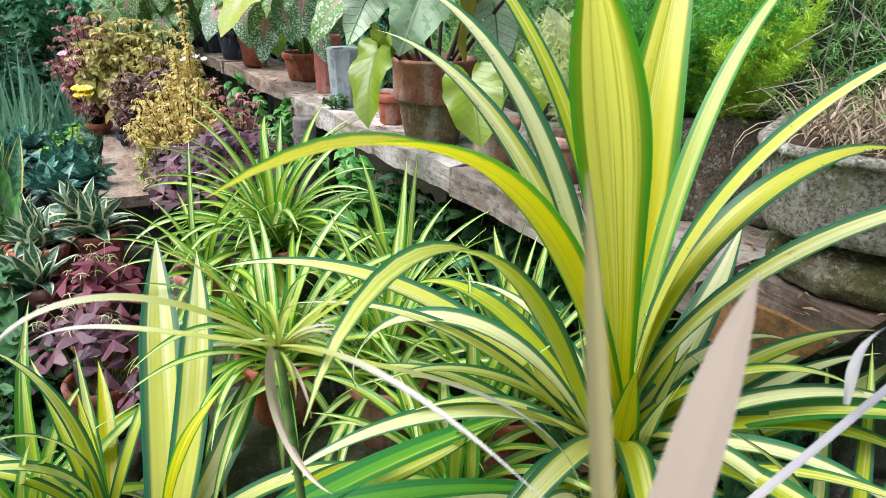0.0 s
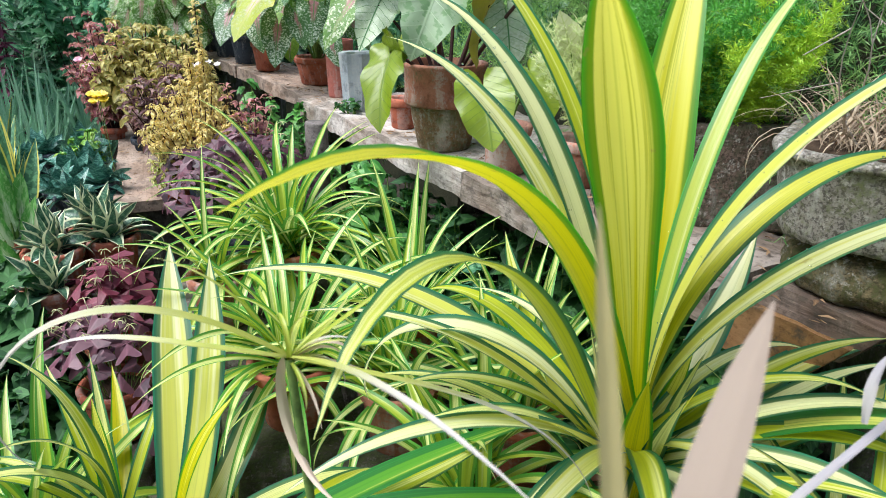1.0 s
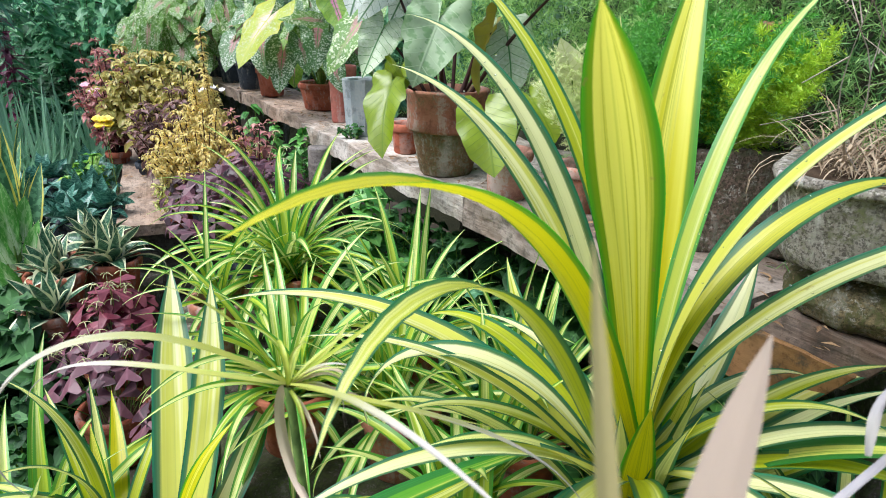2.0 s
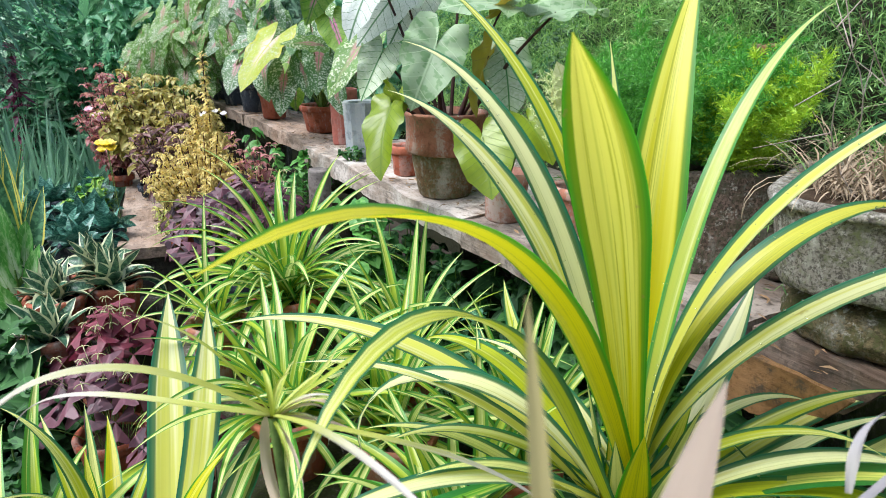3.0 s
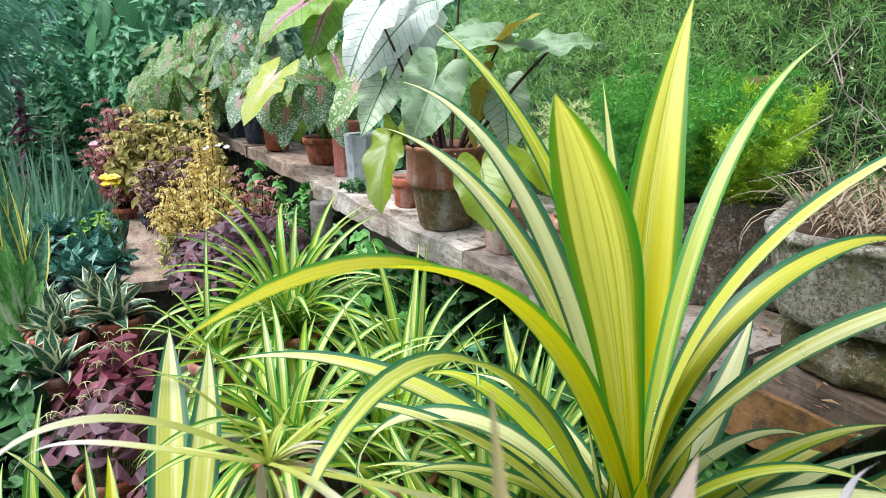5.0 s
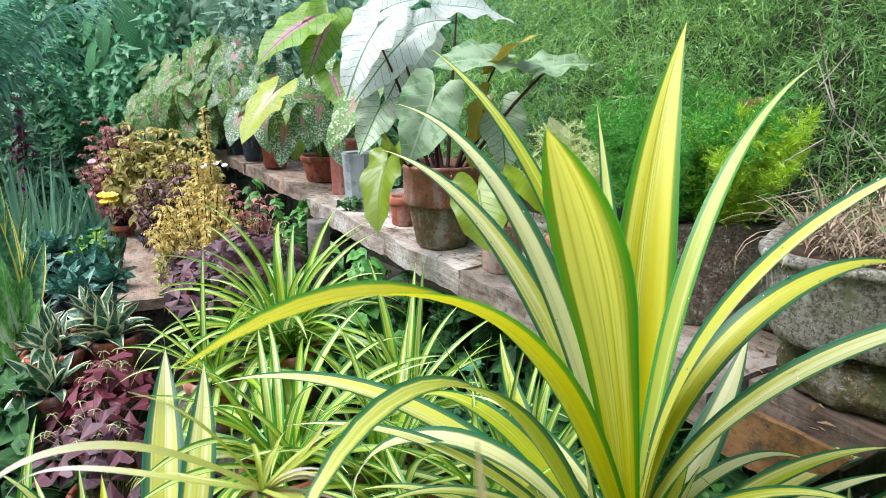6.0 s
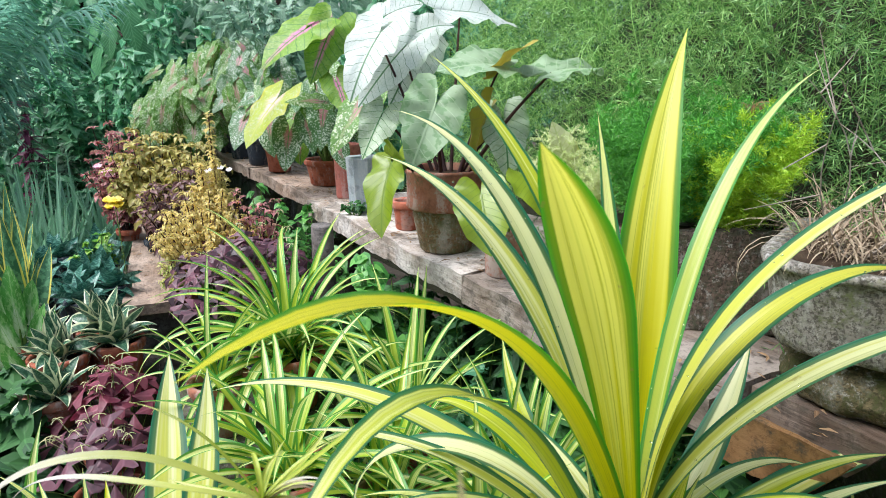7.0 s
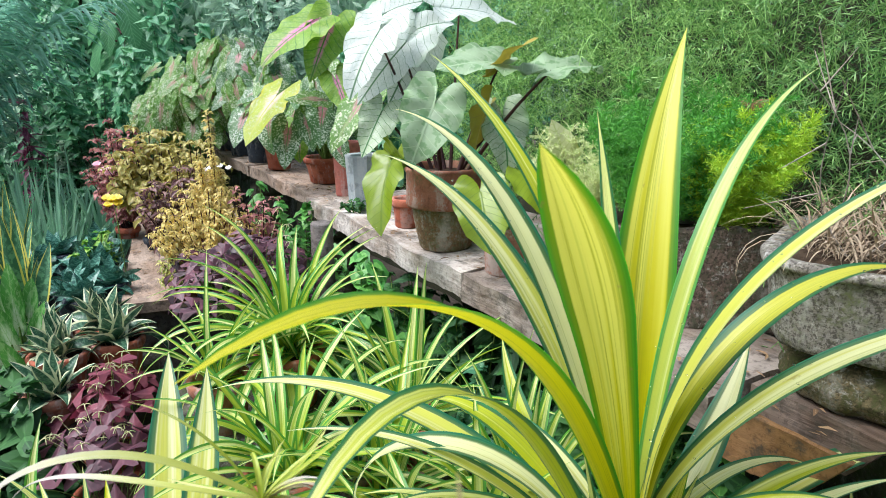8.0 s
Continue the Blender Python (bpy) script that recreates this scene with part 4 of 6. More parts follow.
# ---------------- potted plants on the shelf ----------------
def stalked(parent, root, at, tipvec, normal, wide, shape, mat, stalk=None, seed=0, fold=0.15, curl=0.25, r=0.0035, sag=0.02, wave=0.02):
    """One broad leaf on its stalk; all coordinates are of the world, root is the parent's place."""
    root, at, tipvec = np.array(root), np.array(at), np.array(tipvec)
    acc = Acc()
    broad(acc, np.linalg.norm(tipvec), wide, shape, fold, curl, wave, seed)
    out = Acc()
    moved(acc, facing(Vector(at - root), Vector(tipvec), Vector(normal)), out)
    leaf = part("leaf", out, mat, parent)
    if stalk is not None:
        st = Acc()
        tube(st, sway(np.array(stalk) - root, at - root, sag, 9, (0.0, 0.0, 0)), r * 1.5, r * 0.7, 7)
        part("stalk", st, stem_dark_mat if r > 0.004 else stem_mat, parent)
    return leaf


def stone_bowl():
    at = (0.855, 1.105, SHELF_Z)
    p = thing("stone_planter", at, "large weathered concrete planter with a deep rim, dry grass inside", "planter")
    turn = math.atan2(-0.79, -0.61)
    acc = Acc()
    lathe(acc, finer([(0.001, 0.0), (0.186, 0.0), (0.202, 0.010), (0.210, 0.034), (0.204, 0.062), (0.184, 0.080), (0.160, 0.088), (0.152, 0.110)], 5), 96, 0.012, 1, 2.8, turn)
    roughen(acc, 0.006, 22)
    part("base", acc, concrete_moss_mat, p, "mossy dark lower bowl")
    acc = Acc()
    lathe(acc, finer([(0.150, 0.106), (0.214, 0.104)], 3)[:-1] + finer([(0.216, 0.104), (0.220, 0.110), (0.231, 0.18), (0.238, 0.238)], 5) + [(0.240, 0.242), (0.249, 0.245), (0.251, 0.252), (0.249, 0.260), (0.243, 0.263), (0.225, 0.262), (0.218, 0.25), (0.21, 0.20)], 96, 0.006, 2, 4.6, turn)
    roughen(acc, 0.0028, 26)
    part("rim", acc, concrete_mat, p, "pale stained concrete rim")
    acc = Acc()
    lathe(acc, [(0.216, 0.250), (0.12, 0.258), (0.001, 0.26)], 40, 0.01, 0, 4.0, turn)
    part("soil", acc, soil_mat, p)
    rng = np.random.default_rng(3)
    acc = Acc()
    for i in range(900):
        a, r = rng.uniform(0, 6.28), 0.21 * rng.random() ** 0.5
        strap(acc, (r * math.cos(a), r * math.sin(a), 0.250), rng.uniform(-180, 180), rng.uniform(20, 85), rng.uniform(0.07, 0.21), rng.uniform(30, 160), 1.5, rng.uniform(-60, 60), 0.0034, 0.2, 7, 0, 2)
    part("dry_grass", acc, dead_mat, p, "tangled dry brown grass", kind="stuff")
    acc = Acc()
    for i in range(20):
        a, r = rng.uniform(0, 6.28), 0.20 * rng.random() ** 0.5
        x, y = r * math.cos(a), r * math.sin(a)
        top = (x + rng.uniform(-0.12, 0.12), y + rng.uniform(-0.1, 0.1), rng.uniform(0.34, 0.60))
        pts = sway((x, y, 0.24), top, 0.0, 9, rng.normal(size=3) * 0.05)
        tube(acc, pts, 0.0016, 0.0007, 5)
        for k in (4, 6, 7):
            tube(acc, sway(pts[k], pts[k] + rng.normal(size=3) * 0.05 + (0, 0, 0.03), 0, 4), 0.0014, 0.0007, 4)
    part("twig", acc, twig_mat, p, "bare pale twigs", kind="stuff")
    acc = Acc()
    for i in range(26):
        a, r = rng.uniform(0, 6.28), rng.uniform(0.1, 0.24)
        sprig(acc, np.array((r * math.cos(a), r * math.sin(a), 0.25)), rng.uniform(-180, 180), rng.uniform(40, 85), rng.uniform(0.12, 0.22), 60, 0.012, rng, 26)
    part("foliage", acc, fern_mat, p, kind="stuff")


def sprig(acc, base, az, elev, length, droop, needle, rng, n=30, wid=0.0014, whorl=2, bend=0.0):
    """A fern sprig: a thin arching stem with whorls of needles."""
    c, a = arch(az, elev, length, droop, 1.5, bend, 8)
    s = np.linspace(0.08, 1, n)
    k = np.linspace(0, 1, 9)
    p = np.stack([np.interp(s, k, c[:, i]) for i in range(3)], 1) + base
    t = np.stack([np.interp(s, k, np.gradient(c[:, i])) for i in range(3)], 1)
    t /= np.linalg.norm(t, axis=1)[:, None]
    for rep in range(whorl):
        d = rng.normal(size=(n, 3))
        d -= (d * t).sum(1)[:, None] * t
        d = d / np.linalg.norm(d, axis=1)[:, None] + t * 0.7
        d *= (needle * rng.uniform(0.7, 1.3, (n, 1)) * (1.1 - 0.5 * s[:, None])) / 1.22
        w = np.cross(d, rng.normal(size=(n, 3)))
        w *= wid / (np.linalg.norm(w, axis=1)[:, None] + 1e-9)
        v = np.stack([p, p + d * 0.5 + w, p + d, p + d * 0.5 - w], 1).reshape(-1, 3)
        acc.add(v, np.arange(4 * n).reshape(n, 4), np.tile([[0.5, 0], [0.8, 0.5], [0.5, 1], [0.2, 0.5]], (n, 1)))
    q = c[::2] + base
    w = np.array([max(0.0008, wid * 0.7), 0, 0])
    acc.add(np.concatenate([q - w, q + w]), [(i, i + 1, i + 6, i + 5) for i in range(4)], np.full((10, 2), 0.5))


stone_bowl()


def trough():
    p = thing("concrete_trough", (0.575, 1.50, 0.787), "mossy reddish-grey concrete trough full of feathery ferns", "planter")
    acc = Acc()
    w, d, h, t = 0.21, 0.11, 0.235, 0.025
    for k, (lo, hi, cuts) in enumerate((((-w, -d, 0), (w, -d + t, h), (22, 3, 12)), ((-w, d - t, 0), (w, d, h), (14, 2, 8)), ((-w, -d + t, 0), (-w + t, d - t, h), (2, 6, 8)), ((w - t, -d + t, 0), (w, d - t, h), (2, 6, 8)))):
        acc = Acc()
        block(acc, lo, hi, tuple(c * 2 for c in cuts), 0.007, k)
        part("side_wall", acc, concrete_red_mat, p)
    acc = Acc()
    block(acc, (-w + t, -d + t, 0.1), (w - t, d - t, h - 0.03), (10, 6, 2), 0.006, 5)
    part("soil", acc, soil_mat, p)
    p.rotation_euler = (0, 0, radians(-8))
    rng = np.random.default_rng(7)
    for mat, n, cx, cy, sp, hh, lab in ((plume_mat, 85, -0.05, 0.03, 0.10, 0.32, "deep green plume fern"), (plume_bright_mat, 44, 0.075, -0.05, 0.042, 0.27, "bright yellow-green plume fern")):
        acc = Acc()
        for i in range(n):
            a = rng.uniform(0, 360)
            r = sp * rng.random() ** 0.5
            b = np.array((cx + r * math.sin(radians(a)), cy + r * math.cos(radians(a)), h - 0.03))
            ln = hh * rng.uniform(0.6, 1.1)
            c, _ = arch(a, rng.uniform(58, 88), ln, rng.uniform(0, 40), 1.5, 0, 10)
            for k in range(2, 11):
                rr = (0.03 + 0.012 * rng.random()) * (1.15 - 0.6 * abs(k / 10 - 0.35))
                for m in range(6):
                    sprig(acc, c[k] + b, rng.uniform(0, 360), rng.uniform(0, 70), rr * 1.15, 10, 0.015, rng, 8, 0.0011)
        part("plume", acc, mat, p, lab, kind="stuff")


trough()


def potted(name, at, label, r_top, r_bot, h, mat, category="potted plant", group="potted plants on the shelf", rim=0.03):
    p = thing(name, at, label, category, group)
    pot_parts(p, r_top, r_bot, h, mat, rim)
    return p


# the two-tier clay pot with elephant ears and white caladiums
def big_pot():
    at = (0.008, 2.125, SHELF_Z)
    p = thing("potted_caladium", at, "wide two-tier clay pot, mossy below, with white and grey-green heart leaves", "potted plant", "potted plants on the shelf")
    acc = Acc()
    lathe(acc, [(0.001, 0.0), (0.080, 0.0), (0.086, 0.008), (0.106, 0.10), (0.112, 0.15)], 48, 0.01, 4)
    part("lower_body", acc, clay_moss_mat, p, "mossy dark lower body")
    acc = Acc()
    lathe(acc, [(0.112, 0.146), (0.126, 0.143), (0.131, 0.15), (0.128, 0.17), (0.129, 0.25), (0.136, 0.262), (0.134, 0.27), (0.120, 0.27), (0.116, 0.24)], 48, 0.008, 5)
    part("rim", acc, clay_old_mat, p, "deep reddish clay rim with white bloom")
    acc = Acc()
    lathe(acc, [(0.117, 0.245), (0.06, 0.255), (0.001, 0.25)], 28, 0.01)
    part("soil", acc, soil_mat, p)
    T = lambda dx, dy: (0.008 + dx * 0.8, 2.125 + dy * 0.8, 1.03)
    rows = (
        ((-0.206, 2.15, 1.463), (-0.091, -0.13, -0.155), (-0.25, -0.75, 0.55), 0.9, "arrow", white_cal_mat, T(-0.05, 0.05)),
        ((-0.133, 2.21, 1.429), (-0.132, -0.12, -0.147), (0.0, -0.85, 0.5), 0.85, "arrow", white_cal_mat, T(-0.03, 0.06)),
        ((-0.091, 2.27, 1.431), (-0.063, -0.13, -0.156), (0.35, -0.85, 0.35), 0.95, "arrow", white_cal_mat, T(0.0, 0.05)),
        ((-0.094, 2.3, 1.486), (0.138, 0.06, 0.062), (0.1, -0.7, 0.7), 1.0, "arrow", white_cal_mat, T(0.0, 0.08)),
        ((0.052, 2.23, 1.547), (0.206, 0.1, 0.005), (0.1, -0.5, 0.85), 1.0, "arrow", white_cal_mat, T(0.02, 0.04)),
        ((-0.179, 2.32, 1.548), (0.108, 0.04, 0.057), (-0.1, -0.7, 0.7), 1.0, "arrow", white_cal_mat, T(0.0, 0.08)),
        ((-0.198, 2.12, 1.223), (-0.047, -0.1, -0.103), (0.15, -0.8, 0.5), 0.95, "arrow", pale_cal_mat, T(-0.08, 0.04)),
        ((-0.026, 1.97, 1.261), (-0.061, -0.11, -0.151), (0.2, -0.75, 0.6), 1.0, "ear", alocasia_mat, T(-0.02, -0.03)),
        ((0.169, 2.026, 1.377), (-0.172, -0.098, 0.022), (0.0, -0.5, 0.85), 0.85, "heart", alocasia_mat, T(0.05, -0.02)),
        ((0.169, 2.02, 1.372), (0.075, -0.07, 0.095), (-0.6, 0.2, 0.75), 0.8, "heart", under_mat, None),
        ((0.32, 2.02, 1.356), (0.19, 0.13, 0.055), (0.0, -0.4, 0.9), 0.6, "heart", alocasia_mat, T(0.08, 0.0)),
        ((-0.160, 1.951, 1.080), (-0.050, -0.130, -0.150), (-0.6, -0.7, 0.3), 0.72, "heart", lime_mat, T(-0.09, -0.05)),
        ((-0.150, 1.965, 1.112), (0.03, -0.10, 0.055), (0.4, -0.6, 0.5), 0.9, "heart", lime_mat, None),
        ((0.13, 2.039, 1.232), (-0.084, -0.093, -0.154), (-0.6, 0.5, 0.4), 0.7, "heart", under_mat, T(0.05, 0.03)),
        ((0.187, 2.083, 1.204), (0.021, -0.091, -0.146), (0.1, -0.8, 0.5), 1.0, "arrow", pale_cal_mat, T(0.06, 0.05)),
    )
    for i, (a, tv, nm, wd, sh, mt, st) in enumerate(rows):
        dark = mt in (alocasia_mat, under_mat)
        stalked(p, at, a, tv, nm, wd, sh, mt, st, i * 1.7, 0.30, 0.45, 0.0052 if dark else 0.0042, wave=0.03)


big_pot()


def heart_pot():
    at = (0.178, 1.83, SHELF_Z)
    p = potted("potted_philodendron", at, "small faded clay pot with a lime-green heart-leaved plant", 0.070, 0.056, 0.14, clay_pink_mat)
    stalked(p, at, (0.104, 1.777, 1.027), (0.019, -0.116, -0.124), (-0.1, -0.8, 0.5), 0.92, "heart", lime_mat, (0.175, 1.83, 0.90), 3, 0.3, 0.3)
    stalked(p, at, (0.24, 1.86, 1.06), (0.06, -0.10, -0.08), (0.2, -0.8, 0.6), 0.9, "heart", lime_mat, (0.18, 1.83, 0.90), 4, 0.3, 0.3)


heart_pot()


def caladium(at, pot, r, h, specs, seed, label, height, spread, size, extra=()):
    """A potted caladium; specs: (material, how many leaves)."""
    p = potted("potted_caladium", at, label, r, r * 0.74, h, pot)
    rng = np.random.default_rng(seed)
    i = 0
    for mat, n in specs:
        for _ in range(n):
            a = i * 2.4 + rng.uniform(-0.4, 0.4)
            q = rng.random() ** 0.6
            x, y = math.sin(a) * spread * q, math.cos(a) * spread * q
            z = h + height * (1.05 - 0.72 * q) * rng.uniform(0.75, 1.1)
            ln = size * rng.uniform(0.75, 1.15)
            tip = np.array((math.sin(a) * 0.55 + rng.normal() * 0.3, math.cos(a) * 0.35 - 0.35 + rng.normal() * 0.25, -0.85 + rng.normal() * 0.25))
            tip *= ln / np.linalg.norm(tip)
            nm = np.array((math.sin(a) * 0.4 - 0.1 + rng.normal() * 0.3, math.cos(a) * 0.3 - 0.6 + rng.normal() * 0.3, 0.8))
            c = np.array(at) + (x, y, z)
            stalked(p, at, c, tip, nm, rng.uniform(0.9, 1.15), "arrow", mat, np.array(at) + (x * 0.1, y * 0.1, h - 0.02), i, 0.12, 0.3, 0.003)
            i += 1
    for a, tv, nm, wd, mt in extra:
        stalked(p, at, a, tv, nm, wd, "arrow", mt, np.array(at) + (0, 0, h - 0.02), i, 0.12, 0.3, 0.003)
        i += 1


# grey sleeve pot, tall pink pot, clay pots and dark pots, from near to far
def sleeve_pot():
    at = (-0.334, 2.765, SHELF_Z)
    p = thing("grey_pot", at, "square-sided pale grey plastic pot", "pot", "potted plants on the shelf")
    acc = Acc()
    lathe(acc, [(0.001, 0.0), (0.062, 0.0), (0.065, 0.01), (0.078, 0.225), (0.076, 0.23), (0.062, 0.225), (0.058, 0.17), (0.001, 0.17)], 8, 0.01, 1)
    part("pot_body", acc, plastic_grey_mat, p, smooth=False)
    p.rotation_euler = (0, 0, 0.3)
    at = (-0.452, 3.075, SHELF_Z)
    p = thing("pink_pot", at, "tall narrow faded pink plastic pot", "pot", "potted plants on the shelf")
    acc = Acc()
    lathe(acc, [(0.001, 0.0), (0.050, 0.0), (0.053, 0.01), (0.060, 0.20), (0.064, 0.205), (0.066, 0.25), (0.063, 0.253), (0.057, 0.25), (0.054, 0.19), (0.001, 0.19)], 36, 0.006, 1)
    part("pot_body", acc, plastic_pink_mat, p)
    at = (-0.135, 2.42, SHELF_Z)
    p = thing("small_clay_pot", at, "small bright terracotta pot on the shelf", "pot", "potted plants on the shelf")
    pot_parts(p, 0.06, 0.045, 0.11, clay_mat)


sleeve_pot()
caladium((-0.612, 3.47, SHELF_Z), clay_mat, 0.120, 0.135, ((speck_cal_mat, 11), (rose_cal_mat, 4), (pink_cal_mat, 8)), 21, "terracotta pot of caladium with green, rose-centred leaves", 0.50, 0.19, 0.18,
         (((-0.59, 2.95, 1.538), (-0.186, -0.13, -0.132), (-0.2, -0.6, 0.7), 1.0, rose_cal_mat),
          ((-0.492, 2.98, 1.531), (-0.07, -0.12, -0.202), (0.2, -0.75, 0.5), 0.9, rose_cal_mat),
          ((-0.335, 2.75, 1.232), (-0.122, -0.13, -0.165), (-0.2, -0.7, 0.6), 0.75, speck_cal_mat),
          ((-0.452, 2.9, 1.31), (0.062, -0.1, -0.125), (0.1, -0.8, 0.5), 0.9, rose_cal_mat),
          ((-0.566, 3.0, 1.236), (-0.126, -0.05, 0.014), (0.0, -0.6, 0.8), 0.9, speck_cal_mat)))
caladium((-0.985, 3.96, SHELF_Z), clay_mat, 0.088, 0.16, ((pink_cal_mat, 13), (speck_cal_mat, 12)), 22, "terracotta pot of caladium with speckled pink and green leaves", 0.50, 0.21, 0.18,
         (((-0.79, 3.15, 1.23), (-0.127, -0.15, -0.169), (-0.35, -0.6, 0.65), 0.95, gold_cal_mat),
          ((-0.732, 3.15, 1.079), (-0.01, -0.1, -0.152), (0.0, -0.85, 0.4), 0.95, pink_cal_mat),
          ((-0.639, 3.15, 1.121), (0.037, -0.07, -0.119), (0.2, -0.8, 0.5), 0.9, pink_cal_mat),
          ((-0.555, 3.1, 1.191), (-0.005, -0.1, -0.161), (0.1, -0.8, 0.5), 0.9, pink_cal_mat),
          ((-0.465, 2.95, 1.036), (0.034, -0.05, -0.089), (0.0, -0.8, 0.5), 0.95, pink_cal_mat),
          ((-0.851, 3.25, 1.132), (0.029, -0.1, -0.153), (-0.2, -0.8, 0.5), 0.95, pink_cal_mat)))
caladium((-1.18, 4.27, SHELF_Z), plastic_dark_mat, 0.10, 0.17, ((speck_cal_mat, 20), (pink_cal_mat, 10)), 23, "dark plastic pot of caladium with pale speckled leaves", 0.62, 0.22, 0.155)
caladium((-1.40, 4.62, SHELF_Z), plastic_dark_mat, 0.10, 0.17, ((speck_cal_mat, 22), (pink_cal_mat, 8)), 24, "dark plastic pot of caladium with speckled leaves", 0.64, 0.23, 0.155)
caladium((-1.60, 4.97, SHELF_Z), plastic_dark_mat, 0.10, 0.17, ((speck_cal_mat, 24), (pink_cal_mat, 6)), 25, "dark plastic pot of caladium with speckled leaves", 0.64, 0.23, 0.155)
caladium((-1.78, 5.32, SHELF_Z), plastic_dark_mat, 0.10, 0.17, ((speck_cal_mat, 32),), 26, "dark plastic pot of caladium with pale green leaves", 0.66, 0.26, 0.16)
caladium((-1.93, 5.66, SHELF_Z), plastic_dark_mat, 0.10, 0.17, ((speck_cal_mat, 32),), 27, "dark plastic pot of caladium with pale green leaves", 0.70, 0.27, 0.16)


for i, (x, y, z) in enumerate(((-1.72, 4.60, 0.60), (-1.93, 4.95, 0.60), (-2.16, 5.25, 0.62))):
    caladium((x, y, z), plastic_dark_mat, 0.10, 0.17, ((speck_cal_mat, 32),), 130 + i, "dark plastic pot of caladium with pale mottled leaves", 0.66, 0.27, 0.165)


# ---------------- asparagus fern bank behind the shelf ----------------
def fern_bank(name, s0, s1, w0, w1, z0, z1, n, seed, mat, label, length=(0.14, 0.28), needle=0.016, wid=0.0013):
    x, y, _ = on_shelf((s0 + s1) / 2, (w0 + w1) / 2)
    p = thing(name, (x, y, 0), label, "fern", kind="stuff")
    rng = np.random.default_rng(seed)
    acc = Acc()
    for i in range(n):
        s, q = rng.uniform(s0, s1), rng.random()
        w = w0 + (w1 - w0) * q + rng.normal() * 0.05
        z = z0 + (z1 - z0) * q ** 0.75 + rng.normal() * 0.10
        px, py, _ = on_shelf(s, w)
        az = math.degrees(math.atan2(-SW[0], -SW[1])) + rng.normal() * 65
        sprig(acc, np.array((px - x, py - y, z)), az, rng.uniform(-10, 75), rng.uniform(*length), rng.uniform(20, 110), needle, rng, 17, wid, 3, rng.uniform(-60, 60))
    part("frond", acc, mat, p, kind="stuff")


fern_bank("asparagus_fern", -0.7, 0.75, 0.52, 1.05, 0.88, 1.95, 720, 31, fern_half_shade_mat, "dense trailing asparagus fern behind the planters", (0.24, 0.44), 0.036, 0.0017)
fern_bank("asparagus_fern", 0.6, 2.2, 0.48, 1.05, 0.86, 1.80, 1150, 33, fern_mat, "fine-leaved asparagus fern behind the caladiums", (0.18, 0.34), 0.032, 0.0016)
fern_bank("asparagus_fern", -0.8, 2.4, 0.85, 1.45, 0.85, 2.1, 900, 32, fern_shade_mat, "asparagus fern deep in the bank, coloured dark for shade", (0.2, 0.36), 0.036, 0.0022)


def pale_fern():
    p = thing("pale_fern", (0.36, 1.72, 0.787), "small cream-white feathery fern in a clay pot", "fern")
    pot_parts(p, 0.075, 0.055, 0.13, clay_old_mat)
    rng = np.random.default_rng(15)
    acc = Acc()
    for i in range(46):
        a = rng.uniform(0, 360)
        ln = rng.uniform(0.16, 0.32)
        c, _ = arch(a, rng.uniform(60, 89), ln, rng.uniform(0, 45), 1.5, 0, 10)
        for k in range(3, 11):
            for m in range(6):
                sprig(acc, c[k] + (0, 0, 0.11), rng.uniform(0, 360), rng.uniform(-10, 60), 0.032, 10, 0.009, rng, 8, 0.0010)
    part("plume", acc, cream_fern_mat, p, "cream-white plume", kind="stuff")
    stalked(p, (0.36, 1.72, 0.787), (0.320, 1.74, 1.13), (-0.03, -0.02, 0.10), (0.2, -0.9, 0.1), 1.1, "ovate", cream_leaf_mat, (0.36, 1.8, 0.9), 3, 0.3, 0.4)


pale_fern()


def back_pot(at, r):
    p = thing("clay_pot", at, "old clay pot half hidden in the fern", "pot", "pots in the fern")
    pot_parts(p, r, r * 0.72, r * 1.6, clay_old_mat)
    st = Acc()
    tube(st, [(0, 0, -at[2] + 0.01), (0, 0, -0.2), (0, 0, 0.001)], 0.04, 0.04, 8)
    part("stand", st, wood_dark_mat, p)


back_pot((0.828, 1.80, 1.182), 0.062)
back_pot((1.28, 1.72, 1.10), 0.085)


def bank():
    """Overgrown earth backing added behind the ferns to block sky, coloured near-black for shade."""
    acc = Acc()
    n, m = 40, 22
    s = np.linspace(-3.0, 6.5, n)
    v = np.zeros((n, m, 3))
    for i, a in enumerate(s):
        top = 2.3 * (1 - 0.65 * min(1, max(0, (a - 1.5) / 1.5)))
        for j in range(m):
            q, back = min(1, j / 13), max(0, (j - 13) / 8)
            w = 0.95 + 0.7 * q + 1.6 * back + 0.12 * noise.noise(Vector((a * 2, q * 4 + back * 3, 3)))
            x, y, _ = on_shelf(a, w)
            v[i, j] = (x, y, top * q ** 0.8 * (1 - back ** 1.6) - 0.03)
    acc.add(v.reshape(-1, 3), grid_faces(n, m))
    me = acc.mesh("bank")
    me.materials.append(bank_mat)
    tagged(new("bank", me), "earth bank added behind the fern, its colour dark for shade", "bank", kind="structure")


bank()


